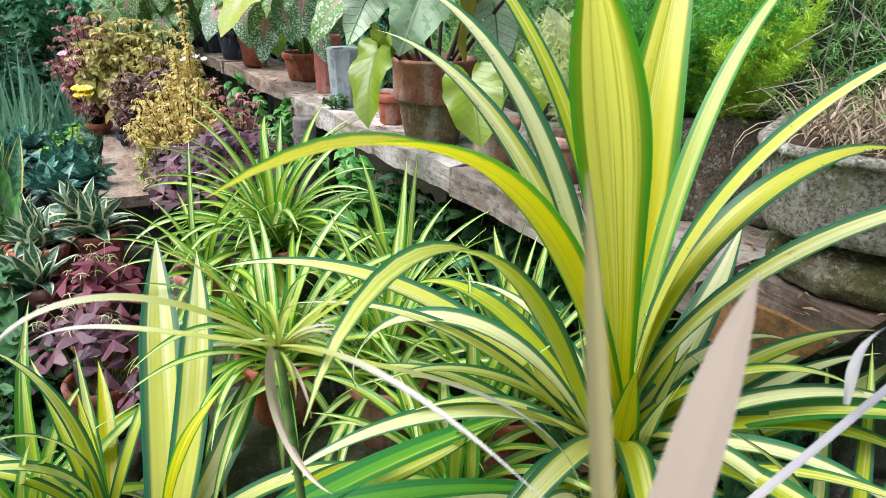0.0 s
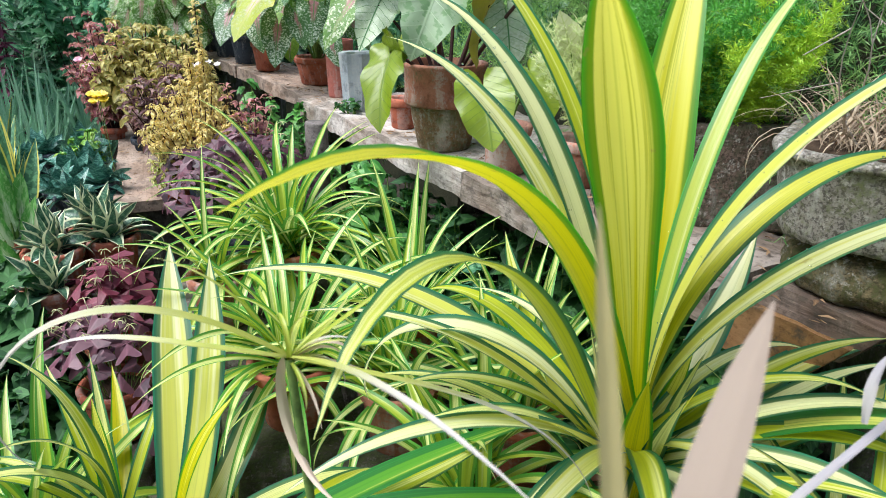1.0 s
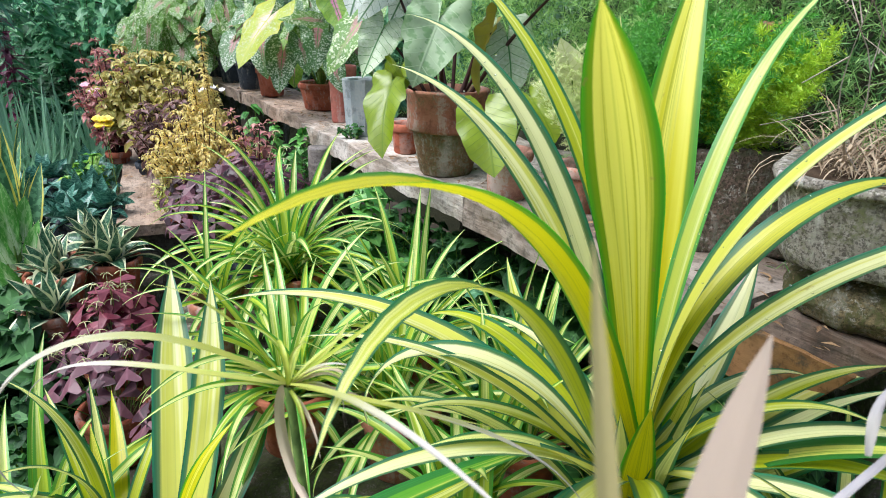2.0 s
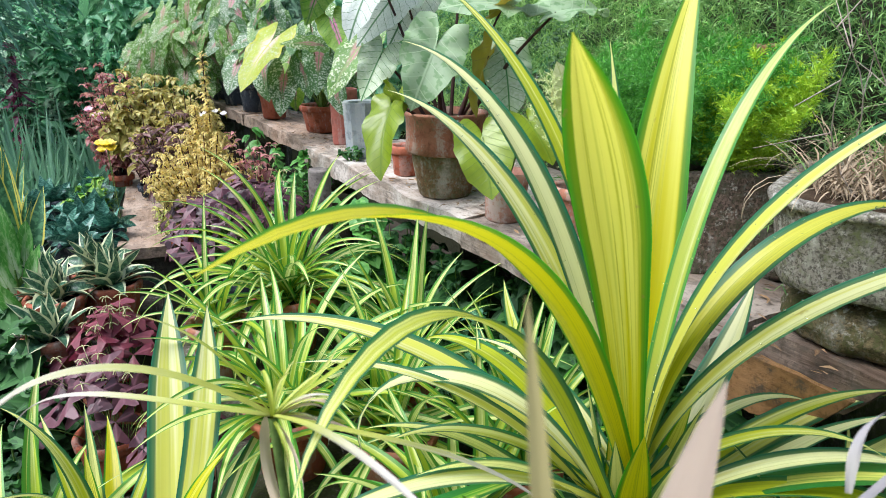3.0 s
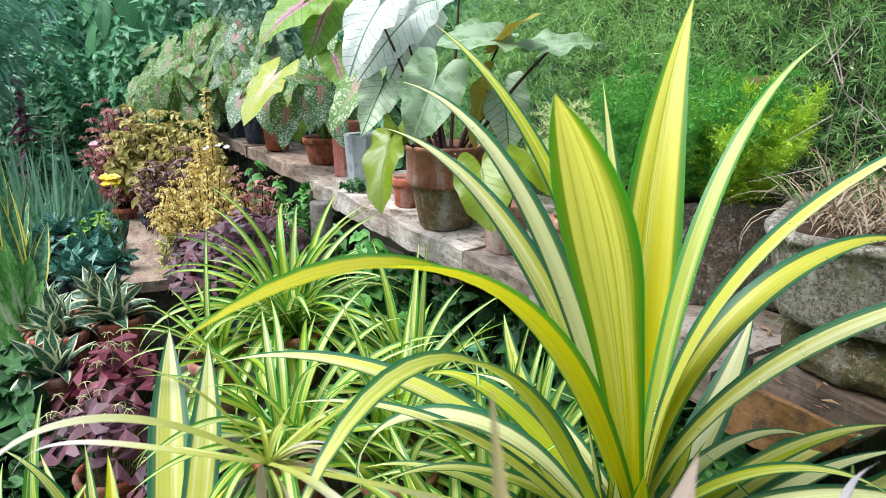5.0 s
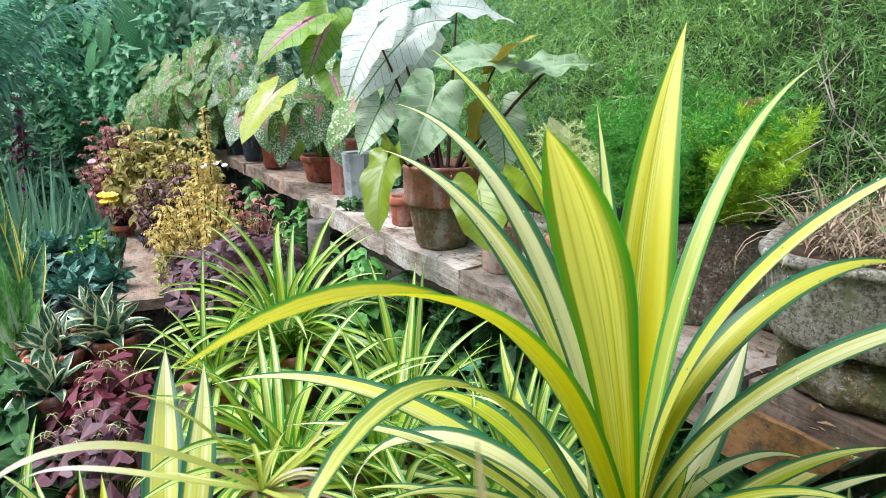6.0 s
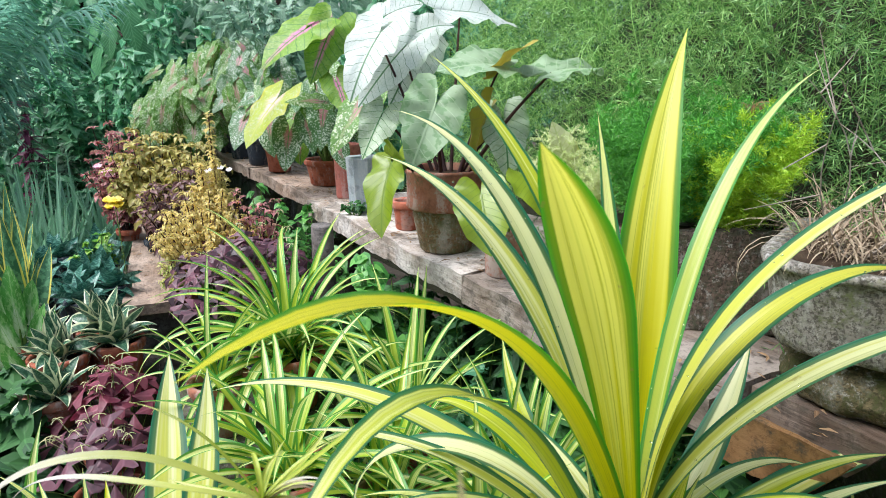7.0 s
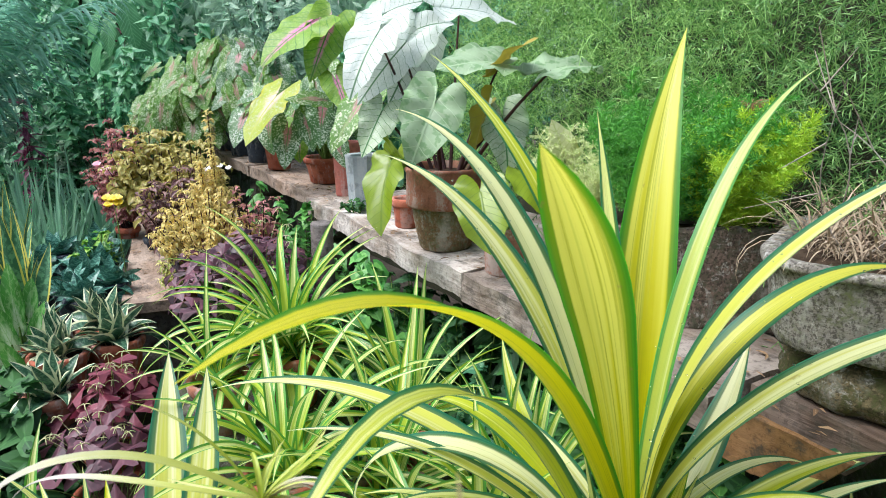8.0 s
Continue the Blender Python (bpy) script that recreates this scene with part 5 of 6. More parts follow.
# ---------------- leaf litter on the timber ----------------
def litter(name, spots, seed, n, label):
    """Withered scraps of leaf lying on boards."""
    acc = Acc()
    rng = np.random.default_rng(seed)
    for i in range(n):
        x, y, z = spots(rng)
        a, ln = rng.uniform(0, 360), rng.uniform(0.010, 0.034)
        strap(acc, (x, y, z + 0.006), a, rng.uniform(-2, 18), ln, rng.uniform(-30, 40), 1.5, rng.uniform(-60, 60), ln * rng.uniform(0.15, 0.5), 0.5, 4, rng.uniform(-40, 40), 3, 0.5, 0.1, 0.2)
    me = acc.mesh(name)
    me.materials.append(litter_mat)
    tagged(new(name, me), label, "leaf litter", kind="stuff")


litter("leaf_litter", lambda r: on_shelf(r.uniform(-0.1, 5.0), r.uniform(0.02, 0.32), 0.792), 3, 520, "scraps of dry brown leaf on the shelf")
litter("leaf_litter", lambda r: (lambda q, w: (-1.175 - 0.805 * q + 0.923 * w, 2.27 + 1.93 * q + 0.385 * w, 0.532))(r.random(), r.uniform(0.02, 0.5)), 4, 260, "scraps of dry brown leaf on the bench")
litter("leaf_litter", lambda r: (r.uniform(-1.6, 0.8), r.uniform(0.6, 2.4), 0.02), 5, 700, "dead leaves on the soil between the pots")


# ---------------- small leafy plants ----------------
def leaflets(acc, pts, rng, size, shape="oval", wide=1.1, droop=0.5, n_per=2, seg=10, rings=2, out=None):
    """Scatters small broad leaves at points, facing up and outwards."""
    for p in pts:
        for _ in range(n_per):
            a = rng.uniform(0, 6.283)
            o = np.array((math.sin(a), math.cos(a), 0.0))
            if out is not None:
                o = o * 0.6 + (np.asarray(p) - out) / (np.linalg.norm(np.asarray(p) - out) + 1e-6) * 0.6
            tip = o + (0, 0, rng.uniform(-droop * 1.4, 0.45))
            leaf = Acc()
            broad(leaf, size * rng.uniform(0.5, 1.35), wide, "ovate" if shape == "oval" else shape, 0.25, 0.6, 0.05, rng.uniform(0, 6), rings, seg)
            moved(leaf, facing(Vector(p), Vector(tip), Vector((o[0] * 0.4 + rng.normal() * 0.35, o[1] * 0.4 - 0.25 + rng.normal() * 0.35, 1.0))), acc)


def bushy(name, at, label, mat, stems, height, spread, size, seed, pot=None, shape="oval", wide=1.2, per=2, category="plant", group="", node=0.035, stem=None, lean=(0, 0), bare=0.0, droop=0.6):
    """A many-stemmed leafy plant: stems and foliage, in a pot where it has one."""
    p = thing(name, at, label, category, group)
    h0 = 0.0
    if pot:
        r, h0, pm = pot
        pot_parts(p, r, r * 0.75, h0, pm)
        h0 -= 0.02
    rng = np.random.default_rng(seed)
    sa, fa = Acc(), Acc()
    for i in range(stems):
        a = i * 2.4
        q = (i + 0.5) / stems
        top = np.array((math.sin(a) * spread * q ** 0.5 + lean[0], math.cos(a) * spread * q ** 0.5 + lean[1], h0 + height * (1.0 - 0.45 * q) * rng.uniform(0.7, 1.12)))
        top[:2] += rng.normal(size=2) * spread * 0.18
        pts = sway((math.sin(a) * 0.02, math.cos(a) * 0.02, h0), top, 0.01, max(4, int(height / node)))
        tube(sa, pts, 0.004, 0.002, 5)
        leaflets(fa, pts[(int(len(pts) * bare) if pot else len(pts) // 4):], rng, size, shape, wide, droop, per, 12)
    part("stemwork", sa, stem or stem_mat, p, kind="stuff")
    part("foliage", fa, mat, p, kind="stuff")
    return p


def coleus(at, label, mat, stems, height, spread, ln, wd, seed, pot, levels=5, per=8, elev=(-10, 50), droop=(40, 130), bare=0.35, lean=(0, 0)):
    """A coleus: upright stems with whorls of curling leaves, small at the top and frilled."""
    p = thing("coleus", at, label, "plant", "coleus")
    r, h0, pm = pot
    pot_parts(p, r, r * 0.75, h0, pm)
    h0 -= 0.02
    rng = np.random.default_rng(seed)
    sa, fa = Acc(), Acc()
    for i in range(stems):
        a, q = i * 2.4 + rng.uniform(-0.4, 0.4), (i + 0.5) / stems
        top = np.array((math.sin(a) * spread * q ** 0.5 + lean[0], math.cos(a) * spread * q ** 0.5 + lean[1], h0 + height * (1.0 - 0.5 * q) * rng.uniform(0.75, 1.1)))
        pts = sway((math.sin(a) * 0.02, math.cos(a) * 0.02, h0), top, 0.01, 12)
        tube(sa, pts, 0.0035, 0.0018, 5)
        for k in range(levels):
            f = bare + (1 - bare) * (k + 0.5 * rng.random()) / max(1, levels - 0.7)
            c = np.array([np.interp(min(1, f) * 11, np.arange(12), pts[:, m]) for m in range(3)])
            size = (1.15 - 0.55 * k / max(1, levels - 1)) * rng.uniform(0.8, 1.15)
            turn = rng.uniform(0, 360)
            for m in range(per):
                strap(fa, c + rng.normal(size=3) * 0.004, turn + m * 360 / per + rng.uniform(-25, 25), rng.uniform(*elev), ln * size * rng.uniform(0.6, 1.2), rng.uniform(*droop), 1.3,
                      rng.uniform(-50, 50), wd * size * rng.uniform(0.7, 1.2), 0.35, 7, rng.uniform(-60, 60), 5, 0.45, 0.35, 0.15, 0.45, 1.5)
    part("stemwork", sa, stem_dark_mat, p, kind="stuff")
    part("foliage", fa, mat, p, kind="stuff")


BZ = 0.528
CL, PD = clay_mat, plastic_dark_mat
coleus((-0.91, 2.56, BZ), "tall yellow coleus with a frilled leaf spire", coleus_gold_mat, 9, 0.64, 0.075, 0.042, 0.013, 41, (0.05, 0.06, CL), 15, 16)
coleus((-0.90, 2.44, BZ), "spreading yellow coleus with frilled hanging leaves", coleus_gold_mat, 62, 0.36, 0.22, 0.042, 0.013, 48, (0.05, 0.05, CL), 6, 16, (-15, 45), (60, 160))
coleus((-0.98, 2.38, BZ), "low yellow-green coleus spilling over the bench", coleus_lime_mat, 14, 0.17, 0.10, 0.040, 0.014, 47, (0.045, 0.03, CL), 4, 9)
coleus((-1.38, 3.08, BZ), "bronze-olive coleus with drooping leaves", coleus_bronze_mat, 24, 0.58, 0.19, 0.085, 0.042, 42, (0.06, 0.06, PD), 4, 9, (-5, 40), (60, 130), 0.45)
coleus((-1.14, 3.00, BZ), "bronze coleus with olive leaves", coleus_bronze_mat, 22, 0.56, 0.18, 0.080, 0.040, 43, (0.06, 0.06, PD), 4, 8, (-5, 40), (60, 130), 0.45)
coleus((-1.62, 3.30, BZ), "dusky red coleus with pink young leaves", coleus_red_mat, 24, 0.58, 0.19, 0.060, 0.032, 44, (0.06, 0.06, CL), 7, 8, (-20, 50), (30, 110), 0.2)
coleus((-1.14, 2.78, BZ), "dark purple-brown coleus in a plastic pot", coleus_dark_mat, 24, 0.42, 0.18, 0.070, 0.030, 45, (0.06, 0.05, PD), 5, 7, (-15, 45), (30, 110), 0.25)
coleus((-0.72, 2.46, 0.46), "pinkish coleus with frilled leaves", coleus_red_mat, 10, 0.44, 0.13, 0.060, 0.028, 46, (0.06, 0.08, PD), 6, 6, (-15, 45), (30, 110), 0.2)


def clover(at, label, mat, n, spread, height, size, seed, pot, blooms=0):
    """Purple shamrock: three folded triangular leaflets on each thin stalk."""
    p = thing("purple_shamrock", at, label, "plant", "purple shamrocks")
    r, h0, pm = pot
    pot_parts(p, r, r * 0.75, h0, pm)
    rng = np.random.default_rng(seed)
    sa, fa, ba = Acc(), Acc(), Acc()
    for i in range(n):
        a, q = i * 2.4, ((i + 0.5) / n) ** 0.5
        q *= rng.uniform(0.75, 1.2)
        top = np.array((math.sin(a) * spread * q, math.cos(a) * spread * q, h0 + height * (1.0 - 0.4 * q * q) * rng.uniform(0.72, 1.15)))
        tube(sa, sway((math.sin(a) * r * 0.5, math.cos(a) * r * 0.5, h0 - 0.02), top, 0.015, 6), 0.0014, 0.0010, 4)
        rot = rng.uniform(0, 6.28)
        tilt = np.array((math.sin(a) * q * 0.5 + rng.normal() * 0.32, math.cos(a) * q * 0.5 - 0.25 + rng.normal() * 0.32, 0.9))
        for k in range(3):
            b = rot + k * 2.094
            t = np.array((math.sin(b), math.cos(b), -0.1))
            u = Vector(t - tilt * float(np.dot(t, tilt)) / float(np.dot(tilt, tilt))).normalized()
            nn = Vector(tilt).normalized()
            w = u.cross(nn)
            sz = size * rng.uniform(0.8, 1.15)
            c = Vector(top)
            flat = ((0, 0, 0), (0.42, 0.22, -0.05), (0.80, 0.47, -0.11), (0.97, 0.52, -0.13), (1.04, 0.34, -0.08), (0.86, 0.0, 0.02), (1.04, -0.34, -0.08), (0.97, -0.52, -0.13), (0.80, -0.47, -0.11), (0.42, -0.22, -0.05))
            pts = [c + (u * x + w * y + nn * (z - 0.16 * x * x)) * sz for x, y, z in flat]
            fa.add([tuple(v) for v in pts], [(0, 1, 2, 3, 4, 5), (0, 5, 6, 7, 8, 9)], [(0.5 + y * 0.8, x) for x, y, z in flat])
    part("stalkwork", sa, stem_mat, p, kind="stuff")
    part("foliage", fa, mat, p, smooth=False, kind="stuff")
    if blooms:
        for i in range(blooms):
            a = rng.uniform(0, 6.28)
            c = np.array((math.sin(a) * spread * 0.9 * rng.random(), math.cos(a) * spread * 0.9 * rng.random(), h0 + height * rng.uniform(0.9, 1.3)))
            tube(ba, sway((0, 0, h0), c, 0.02, 6), 0.001, 0.0008, 4)
            for k in range(4):
                tube(ba, sway(c, c + np.array((math.sin(a + k * 1.6) * 0.018, math.cos(a + k * 1.6) * 0.018, -0.008)), 0.004, 4), 0.0010, 0.0015, 4)
        part("blossom", ba, bloom_mat, p, "small pale nodding flowers", kind="stuff")


clover((-0.66, 2.12, 0.33), "purple shamrock spilling over a dark pot", oxalis_mat, 85, 0.22, 0.32, 0.048, 51, (0.085, 0.16, plastic_dark_mat), 6)
clover((-0.86, 2.335, BZ), "purple shamrock at the corner of the bench", oxalis_mat, 44, 0.13, 0.14, 0.046, 55, (0.055, 0.05, plastic_dark_mat), 6)
clover((-0.94, 1.70, 0.14), "purple shamrock with maroon leaves in a terracotta pot", oxalis_red_mat, 19, 0.11, 0.22, 0.064, 52, (0.095, 0.17, clay_mat), 16)
clover((-0.88, 1.52, 0.12), "purple shamrock with dusty violet leaves in a clay pot", oxalis_mat, 24, 0.16, 0.17, 0.058, 53, (0.095, 0.16, clay_mat), 16)
clover((-0.62, 1.36, 0.12), "low purple shamrock among stones", oxalis_mat, 26, 0.12, 0.16, 0.05, 54, (0.08, 0.14, clay_old_mat), 4)


def rosette(at, label, mat, n, length, width, seed, pot=None, elev=(20, 80), name="snake_plant", group="snake plants", droop=(0, 60), twist=30):
    p = thing(name, at, label, "plant", group)
    h0 = 0.0
    if pot:
        r, h0, pm = pot
        pot_parts(p, r, r * 0.75, h0, pm)
        h0 -= 0.02
    rng = np.random.default_rng(seed)
    for i in range(n):
        q = (i + 0.5) / n
        acc = Acc()
        strap(acc, (rng.normal() * 0.01, rng.normal() * 0.01, h0), i * 137.5 + rng.uniform(-15, 15), elev[1] + (elev[0] - elev[1]) * q, length * rng.uniform(0.7, 1.1), droop[0] + (droop[1] - droop[0]) * q * rng.uniform(0.5, 1.2), 1.5, rng.uniform(-20, 20), width * rng.uniform(0.8, 1.15), 0.3, 12, rng.uniform(-twist, twist), 7, 0.35, 0.05, 0.5)
        part("leaf", acc, mat, p)


def snake_plants():
    for x, y, s in ((-1.20, 1.90, 1), (-1.08, 2.02, 2), (-1.33, 2.02, 3), (-1.19, 2.14, 4)):
        rosette((x + 0.03, y - 0.05, 0.40), "dwarf snake plant with cream-edged leaves in a clay pot", hahnii_mat, 26, 0.150, 0.058, 60 + s, (0.085, 0.13, clay_mat), (18, 84), droop=(-40, 120), twist=70)
    rosette((-1.13, 1.73, 0.36), "dwarf snake plant with cream-edged leaves in a clay pot", hahnii_mat, 22, 0.15, 0.056, 69, (0.075, 0.10, clay_old_mat), (10, 80), droop=(-20, 110), twist=60)
    for i, (x, y) in enumerate(((-1.42, 2.50), (-1.66, 2.62), (-1.38, 2.32), (-1.62, 2.98), (-1.52, 2.72), (-1.88, 2.70), (-1.72, 2.84), (-1.54, 2.40), (-1.28, 2.42), (-1.30, 2.24), (-1.44, 2.66), (-1.76, 2.50))):
        rosette((x, y, 0.46), "dwarf snake plant with dark banded leaves", hahnii_dark_mat, 24, 0.125, 0.056, 70 + i, (0.06, 0.11, plastic_dark_mat), (5, 82), droop=(0, 100), twist=60)
    rosette((-1.46, 2.14, 0.30), "tall snake plant with yellow leaf margins", snake_mat, 10, 0.50, 0.068, 81, (0.09, 0.15, clay_mat), (65, 88), droop=(0, 10))
    rosette((-1.62, 2.34, 0.30), "tall snake plant with yellow leaf margins", snake_mat, 9, 0.50, 0.068, 82, (0.09, 0.15, clay_mat), (65, 88), droop=(0, 10))
    for i, (x, y) in enumerate(((-2.3, 3.55), (-2.1, 3.45), (-2.45, 3.8), (-2.2, 3.85), (-2.55, 3.5), (-2.0, 3.8))):
        rosette((x, y, 0.1), "clump of grey-green strap leaves", iris_mat, 34, 0.78, 0.024, 90 + i, None, (50, 88), "strap_leaf_plant", "strap-leaved plants", (0, 40))


snake_plants()


bushy("garden_croton", (-1.48, 2.72, 0.46), "low plant with bright yellow-green leaves", croton_mat, 9, 0.18, 0.08, 0.055, 161, (0.06, 0.08, plastic_dark_mat), wide=0.8, per=3, node=0.04)


def low_support(x, y, dx, dy, h, seed, label="rough block that raises the pots"):
    ob = thing("support_block", (x, y, -0.01), label, "block", "support blocks")
    acc = Acc()
    block(acc, (-dx, -dy, 0), (dx, dy, h + 0.01), (8, 8, 4), 0.01, seed)
    part("stone", acc, stone_mat, ob)


for i, (x, y, dx, dy, h) in enumerate([(-1.13, 1.72, 0.09, 0.07, 0.36), (-1.19, 1.98, 0.21, 0.18, 0.40), (-1.60, 2.62, 0.36, 0.46, 0.46), (-1.53, 2.2, 0.28, 0.22, 0.30), (-0.94, 1.72, 0.12, 0.10, 0.14), (-0.88, 1.50, 0.12, 0.12, 0.12), (-0.66, 2.14, 0.12, 0.10, 0.33), (-0.74, 2.46, 0.07, 0.08, 0.46), (-0.62, 1.36, 0.1, 0.1, 0.12), (-1.82, 4.78, 0.24, 0.34, 0.60), (-2.16, 5.25, 0.14, 0.14, 0.62)]):
    low_support(x, y, dx, dy, h, i * 5.1)


def dumb_cane():
    at = (-1.31, 1.90, 0.0)
    p = thing("dumb_cane", at, "dumb cane with large white-centred green leaves", "plant")
    pot_parts(p, 0.11, 0.085, 0.2, clay_old_mat)
    rng = np.random.default_rng(9)
    for i in range(15):
        a = i * 2.4
        q = (i + 0.5) / 15
        c = np.array(at) + (math.sin(a) * 0.12 * q, math.cos(a) * 0.12 * q, 0.62 - 0.24 * q)
        tip = np.array((math.sin(a) * 0.6 * q, math.cos(a) * 0.6 * q - 0.1, 0.95 - 0.5 * q))
        stalked(p, at, c, tip / np.linalg.norm(tip) * rng.uniform(0.14, 0.19), (0.35 - math.sin(a) * 0.25, -math.cos(a) * 0.25 - 0.75, 0.55), 0.46, "oval", dieff_mat, np.array(at) + (0, 0, 0.3), i, 0.25, 0.2, 0.0038)
    st = Acc()
    tube(st, [(0, 0, 0.18), (0.01, 0, 0.4), (0, 0.01, 0.66)], 0.012, 0.009, 8)
    part("stem", st, stem_mat, p)


dumb_cane()


# vines and weeds under the shelf
def weeds(at, label, seed, n, spread, height, size, mat, shape="oval"):
    bushy("leafy_weed", at, label, mat, n, height, spread, size, seed, None, shape, 0.95, 3, "weed", "weeds under the shelf", 0.05)


weeds((-0.66, 2.62, 0.0), "leafy green weed climbing beside the shelf", 101, 30, 0.26, 0.84, 0.042, weed_mat)
weeds((-0.30, 2.12, 0.0), "round-leaved green weed under the shelf", 102, 18, 0.18, 0.78, 0.05, weed_mat, "heart")
# real weeds, but vine_mat's very dark leaf colour also deepens the shade below the shelf
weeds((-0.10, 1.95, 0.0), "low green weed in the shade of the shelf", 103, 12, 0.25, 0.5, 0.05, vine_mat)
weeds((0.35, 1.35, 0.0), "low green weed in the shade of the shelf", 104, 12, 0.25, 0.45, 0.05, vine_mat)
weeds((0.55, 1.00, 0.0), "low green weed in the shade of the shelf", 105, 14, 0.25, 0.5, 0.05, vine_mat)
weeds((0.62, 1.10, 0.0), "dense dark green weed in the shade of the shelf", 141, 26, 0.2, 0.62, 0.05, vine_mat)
weeds((0.50, 1.18, 0.0), "dense dark green weed in the shade of the shelf", 142, 22, 0.18, 0.60, 0.05, weed_mat)
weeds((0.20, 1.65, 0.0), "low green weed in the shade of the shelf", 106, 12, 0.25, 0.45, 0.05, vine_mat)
weeds((0.40, 1.62, 0.0), "dark green weed under the shelf", 108, 16, 0.3, 0.5, 0.06, shrub_mat)
weeds((0.05, 1.75, 0.0), "dark green weed under the shelf", 109, 16, 0.3, 0.55, 0.06, shrub_mat)
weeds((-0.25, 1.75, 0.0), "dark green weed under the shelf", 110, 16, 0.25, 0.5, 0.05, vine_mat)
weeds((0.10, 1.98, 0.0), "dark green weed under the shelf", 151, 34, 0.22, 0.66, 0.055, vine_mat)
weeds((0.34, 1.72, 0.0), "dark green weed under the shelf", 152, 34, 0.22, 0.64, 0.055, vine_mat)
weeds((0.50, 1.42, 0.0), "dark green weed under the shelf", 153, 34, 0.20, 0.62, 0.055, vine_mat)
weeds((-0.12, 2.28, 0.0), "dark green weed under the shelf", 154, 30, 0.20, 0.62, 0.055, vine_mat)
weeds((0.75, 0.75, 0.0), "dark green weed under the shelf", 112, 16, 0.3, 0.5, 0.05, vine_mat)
weeds((-1.18, 1.62, 0.0), "leafy green weed among the pots", 120, 26, 0.22, 0.50, 0.075, vine_mat)
weeds((-1.36, 1.66, 0.0), "dark leafy weed among the pots", 122, 24, 0.18, 0.52, 0.085, vine_mat)
weeds((-1.05, 1.40, 0.0), "round-leaved green weed among the pots", 121, 20, 0.2, 0.36, 0.045, vine_mat, "heart")
weeds((-0.95, 1.15, 0.0), "low broad-leaved weed among the pots", 107, 12, 0.25, 0.33, 0.05, vine_mat, "heart")


bushy("leafy_weed", (-0.36, 2.66, SHELF_Z), "tiny green weed growing on the shelf plank", vine_mat, 9, 0.06, 0.06, 0.022, 131, None, "oval", 1.3, 2, "weed", "weeds on the shelf", 0.02)
bushy("leafy_weed", (-0.68, 2.92, 0.0), "green weed between the shelf planks", weed_mat, 22, 0.84, 0.20, 0.040, 132, None, "oval", 1.3, 2, "weed", "weeds under the shelf", 0.03)


# ---------------- shrubs and trees beyond ----------------
def shrub(at, label, mat, height, spread, size, seed, stems=16, name="shrub", shape="oval", wide=0.8, per=4, node=0.075):
    bushy(name, at, label, mat, stems, height, spread, size, seed, None, shape, wide, per, "shrub", "shrubs beyond the display", node, stem_dark_mat)


shrub((-2.75, 5.3, 0), "leafy green shrub with drooping leaves", shrub_mat, 1.75, 0.55, 0.11, 111, 24)
shrub((-2.2, 5.9, 0), "leafy green shrub with drooping leaves", shrub_mat, 1.9, 0.6, 0.115, 112, 24)
shrub((-3.3, 5.0, 0), "dense green shrub with narrow leaves", shrub_haze_mat, 1.4, 0.5, 0.11, 113, 22)
shrub((-2.80, 4.45, 0), "red cordyline with narrow leaves", cordyline_mat, 1.25, 0.14, 0.10, 114, 3, "cordyline", "oval", 0.45)
shrub((-3.9, 6.6, 0), "broad dark green bush", shrub_mat, 2.2, 0.9, 0.12, 115, 30)
shrub((-1.6, 7.0, 0), "broad dark green bush", shrub_haze_mat, 2.3, 0.9, 0.12, 116, 30)
shrub((-2.9, 4.6, 0), "low dark green bush", shrub_mat, 0.95, 0.4, 0.10, 117, 20)
shrub((-0.2, 5.6, 0), "broad green bush behind the caladiums", shrub_mat, 2.2, 0.9, 0.12, 118, 30)
shrub((-5.6, 7.4, 0), "broad green bush with large leaves", shrub_haze_mat, 2.4, 1.0, 0.13, 119, 30)


def broad_shrub():
    """A slim shrub with long ribbed leaves that hang from its top."""
    at = (-2.80, 6.0, 0.0)
    p = thing("broad_leaved_shrub", at, "slim shrub with long ribbed hanging leaves", "shrub", "shrubs beyond the display")
    st = Acc()
    tube(st, sway((0, 0, 0), (0.02, 0, 1.90), 0, 8, (0.04, 0, 0)), 0.022, 0.012, 8)
    part("stem", st, stem_dark_mat, p)
    rng = np.random.default_rng(19)
    for i in range(16):
        a = i * 2.4
        c = np.array(at) + (math.sin(a) * 0.16, math.cos(a) * 0.12, 1.95 - 0.045 * i)
        stalked(p, at, c, (math.sin(a) * 0.14, -0.08, -rng.uniform(0.24, 0.36)), (math.sin(a) * 0.5, -0.8, 0.5), 0.75, "oval", ribbed_mat, np.array(at) + (0.01, 0, c[2] - 0.05), i, 0.1, 0.3, 0.006)


broad_shrub()


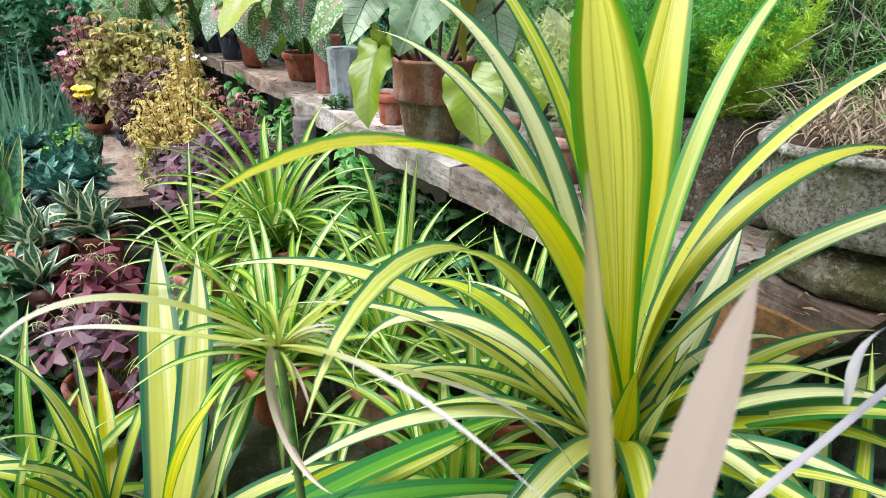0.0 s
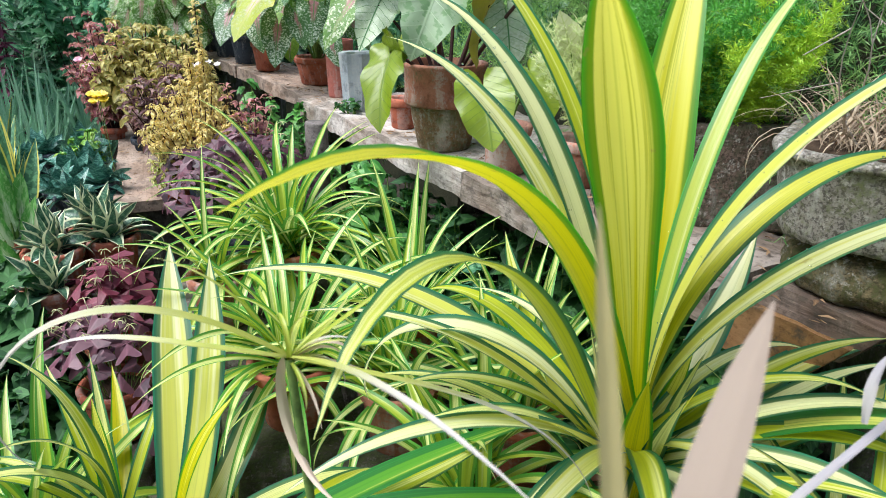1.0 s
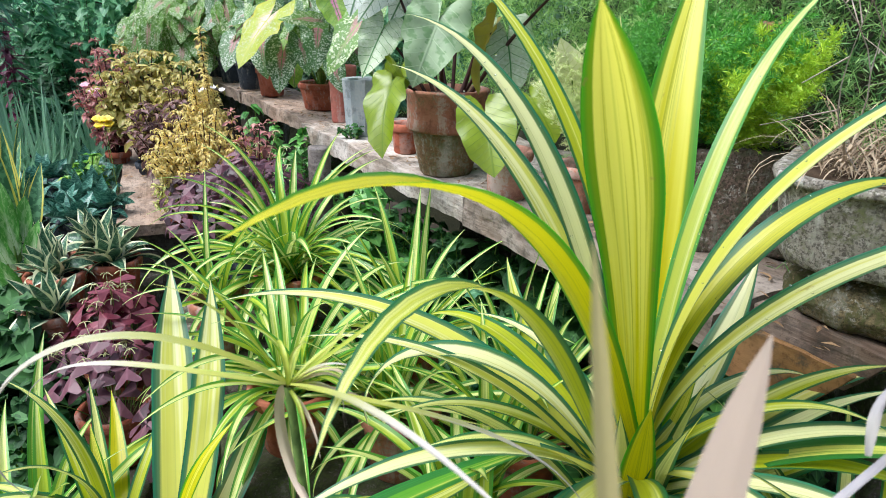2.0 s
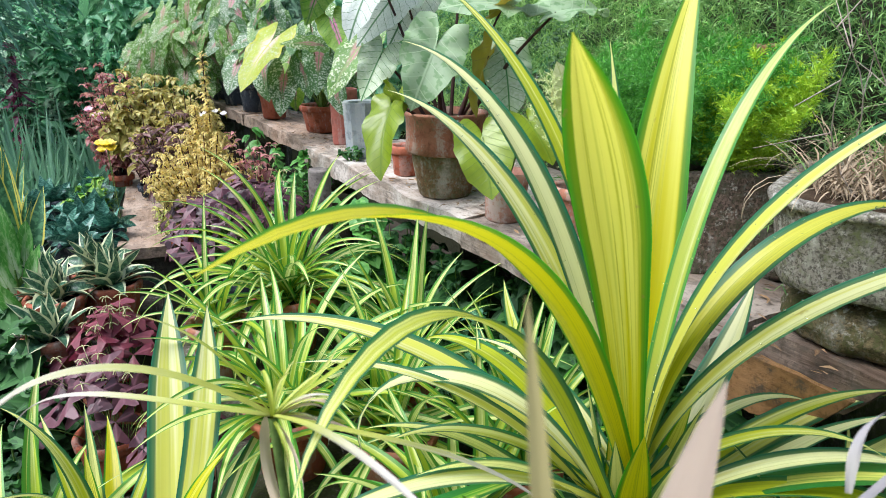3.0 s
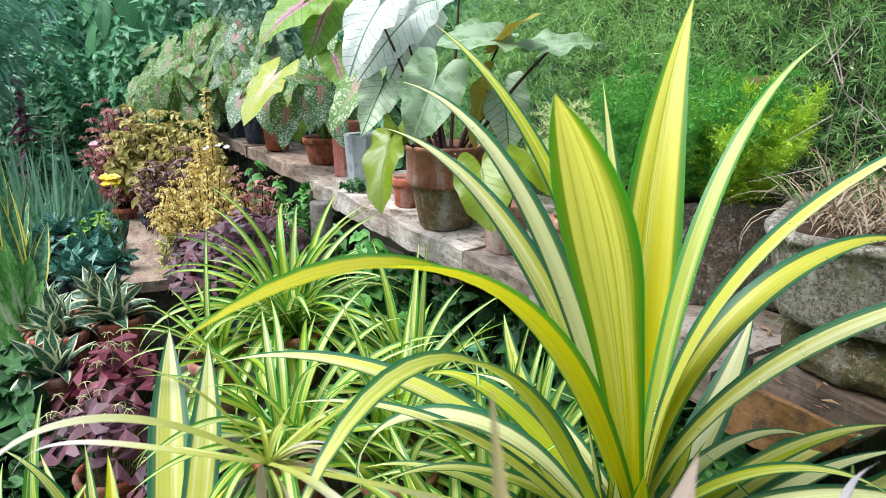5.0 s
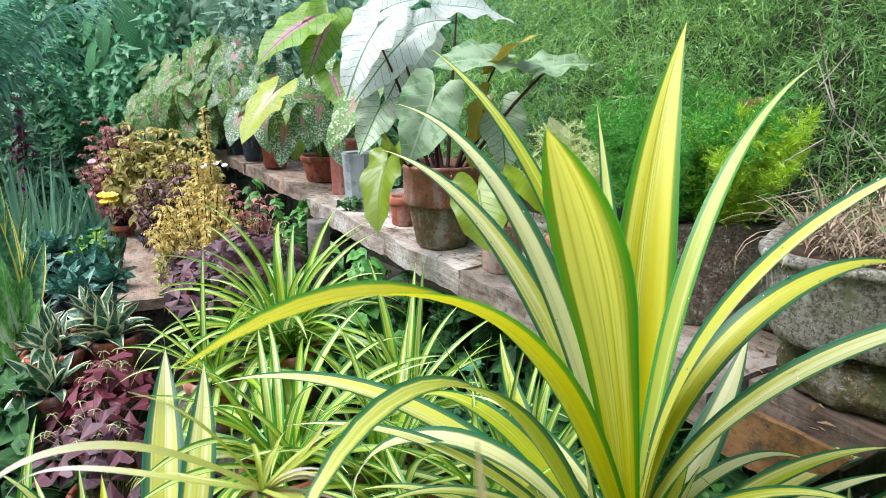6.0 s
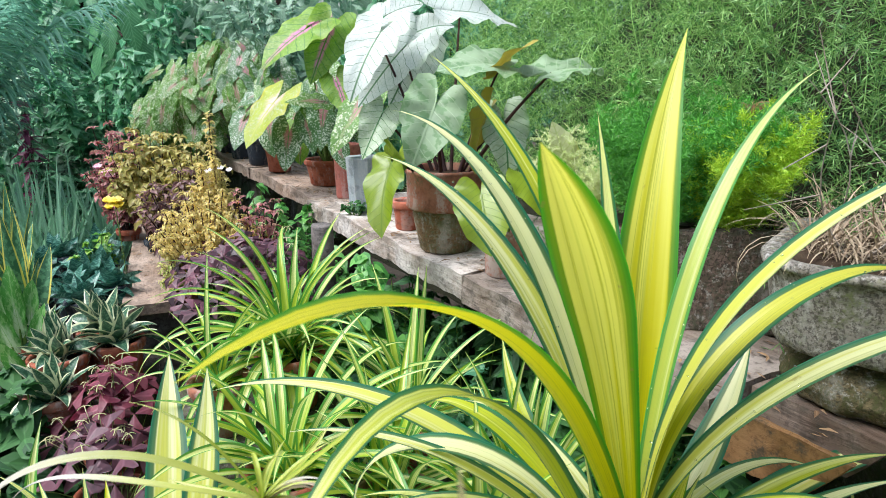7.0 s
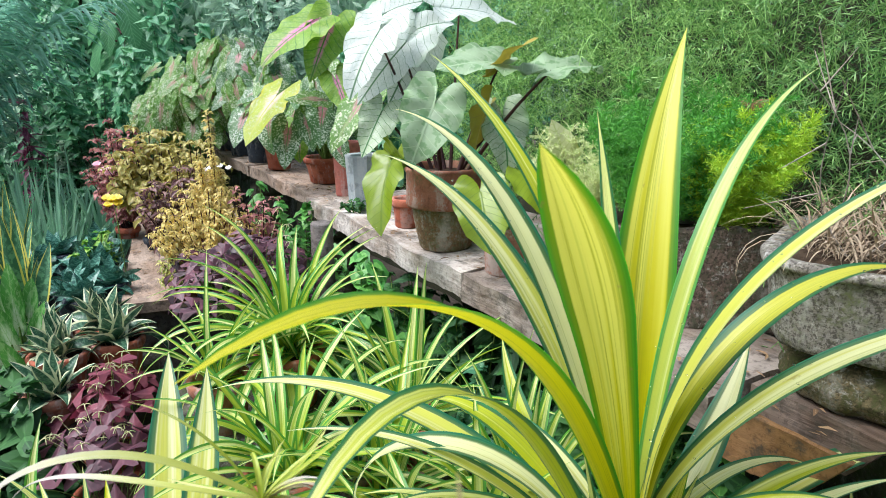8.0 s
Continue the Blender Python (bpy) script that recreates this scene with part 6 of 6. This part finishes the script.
def hedge():
    """The far wall of trees round the garden: leaf clumps on trunks, all about."""
    rng = np.random.default_rng(77)
    for k in range(26):
        a = k / 26 * 6.283
        r = rng.uniform(9.0, 10.5)
        x, y, h = math.sin(a) * r, math.cos(a) * r, rng.uniform(2.8, 3.6)
        p = thing("tree", (x, y, 0), "leafy tree at the edge of the garden", "tree", "trees round the garden")
        tr = Acc()
        tube(tr, sway((0, 0, 0), (0.1, 0, h * 0.75), 0, 8, (0.1, 0.05, 0)), 0.11, 0.04, 9)
        for j in range(5):
            b = j * 1.3
            tube(tr, sway((0.05, 0, h * (0.25 + 0.1 * j)), (math.sin(b) * 0.9, math.cos(b) * 0.9, h * (0.45 + 0.1 * j)), 0.1, 6), 0.04, 0.015, 6)
        part("trunk", tr, stem_dark_mat, p)
        cr = Acc()
        n = 6500 if math.cos(a) > 0.45 else 1200
        d = rng.normal(size=(n, 3))
        d /= np.linalg.norm(d, axis=1)[:, None]
        lump = 1 + 0.25 * np.sin(d[:, 0] * 5 + k) * np.cos(d[:, 2] * 6 + k)
        c = d * (rng.random((n, 1)) ** 0.35) * np.array([[1.7, 1.7, h * 0.5]]) * lump[:, None] + (0, 0, h * 0.52)
        t = rng.normal(size=(n, 3)) + (0, 0, -0.6)
        t /= np.linalg.norm(t, axis=1)[:, None]
        w = np.cross(t, rng.normal(size=(n, 3)))
        w /= np.linalg.norm(w, axis=1)[:, None]
        ln = rng.uniform(0.13, 0.26, (n, 1))
        v = np.stack([c, c + t * ln * 0.5 + w * ln * 0.22, c + t * ln, c + t * ln * 0.5 - w * ln * 0.22], 1).reshape(-1, 3)
        v[:, 2] = np.maximum(v[:, 2], 0.05)
        cr.add(v, np.arange(4 * n).reshape(n, 4), np.tile([[0.5, 0], [0.9, 0.5], [0.5, 1], [0.1, 0.5]], (n, 1)))
        part("crown", cr, (shrub_mat, shrub_haze_mat)[k % 2], p, kind="stuff")


hedge()


def palm(at, seed):
    p = thing("palm", at, "young palm with long feathery fronds", "palm")
    rng = np.random.default_rng(seed)
    st = Acc()
    tube(st, [(0, 0, 0), (0, 0, 0.35), (0.02, 0, 0.7)], 0.09, 0.06, 12)
    part("trunk", st, stem_dark_mat, p)
    for i in range(9):
        az = (60, 100, 30, 130, 200, 250, 300, 350, 80)[i]
        acc = Acc()
        c, a = arch(az, 85 - 2 * i, 1.6, 62, 1.9, 0, 60)
        c = c + (0, 0, 0.65)
        tube(acc, c, 0.010, 0.003, 6)
        t = np.gradient(c, axis=0)
        for k in range(6, 61):
            for sd in (-1, 1):
                ln = 0.42 * math.sin(math.pi * min(1, (k - 2) / 60)) + 0.06
                strap(acc, c[k], az + sd * rng.uniform(48, 62), rng.uniform(0, 25), ln, 60, 1.4, 0, 0.024, 0.3, 5, 0, 3)
        part("frond", acc, palm_mat, p)


palm((-2.85, 3.85, 0), 5)


def flower(at, label, mat, seed, h, size=0.022):
    p = thing("flower", at, label, "flower")
    st, fl = Acc(), Acc()
    tube(st, sway((0, 0, 0), (0.02, 0, h), 0, 8, (0.02, 0, 0)), 0.002, 0.0014, 6)
    part("stem", st, stem_mat, p)
    rng = np.random.default_rng(seed)
    for j in range(6):
        c = np.array((0.02 + rng.normal() * 1.3 * size, rng.normal() * 0.9 * size, h + rng.normal() * 1.1 * size))
        for k in range(6):
            a = k * 1.047
            leaf = Acc()
            broad(leaf, size, 1.7, "ovate", 0.1, 0.35, 0.03, k, 3, 16)
            moved(leaf, facing(Vector(c), Vector((math.sin(a), math.cos(a) * 0.6 - 0.2, 0.35 + 0.3 * math.cos(a))), Vector((0, -0.7, 0.7))), fl)
    part("blossom", fl, mat, p)


flower((-1.37, 2.66, 0.0), "yellow flower on a thin stem", petal_yellow_mat, 1, 0.84)
flower((-1.60, 3.10, 0.0), "pale pink flower on a thin stem", petal_pink_mat, 2, 0.90)
flower((-0.98, 2.75, 0.0), "small white flower on a thin stem", petal_white_mat, 3, 0.97, 0.014)
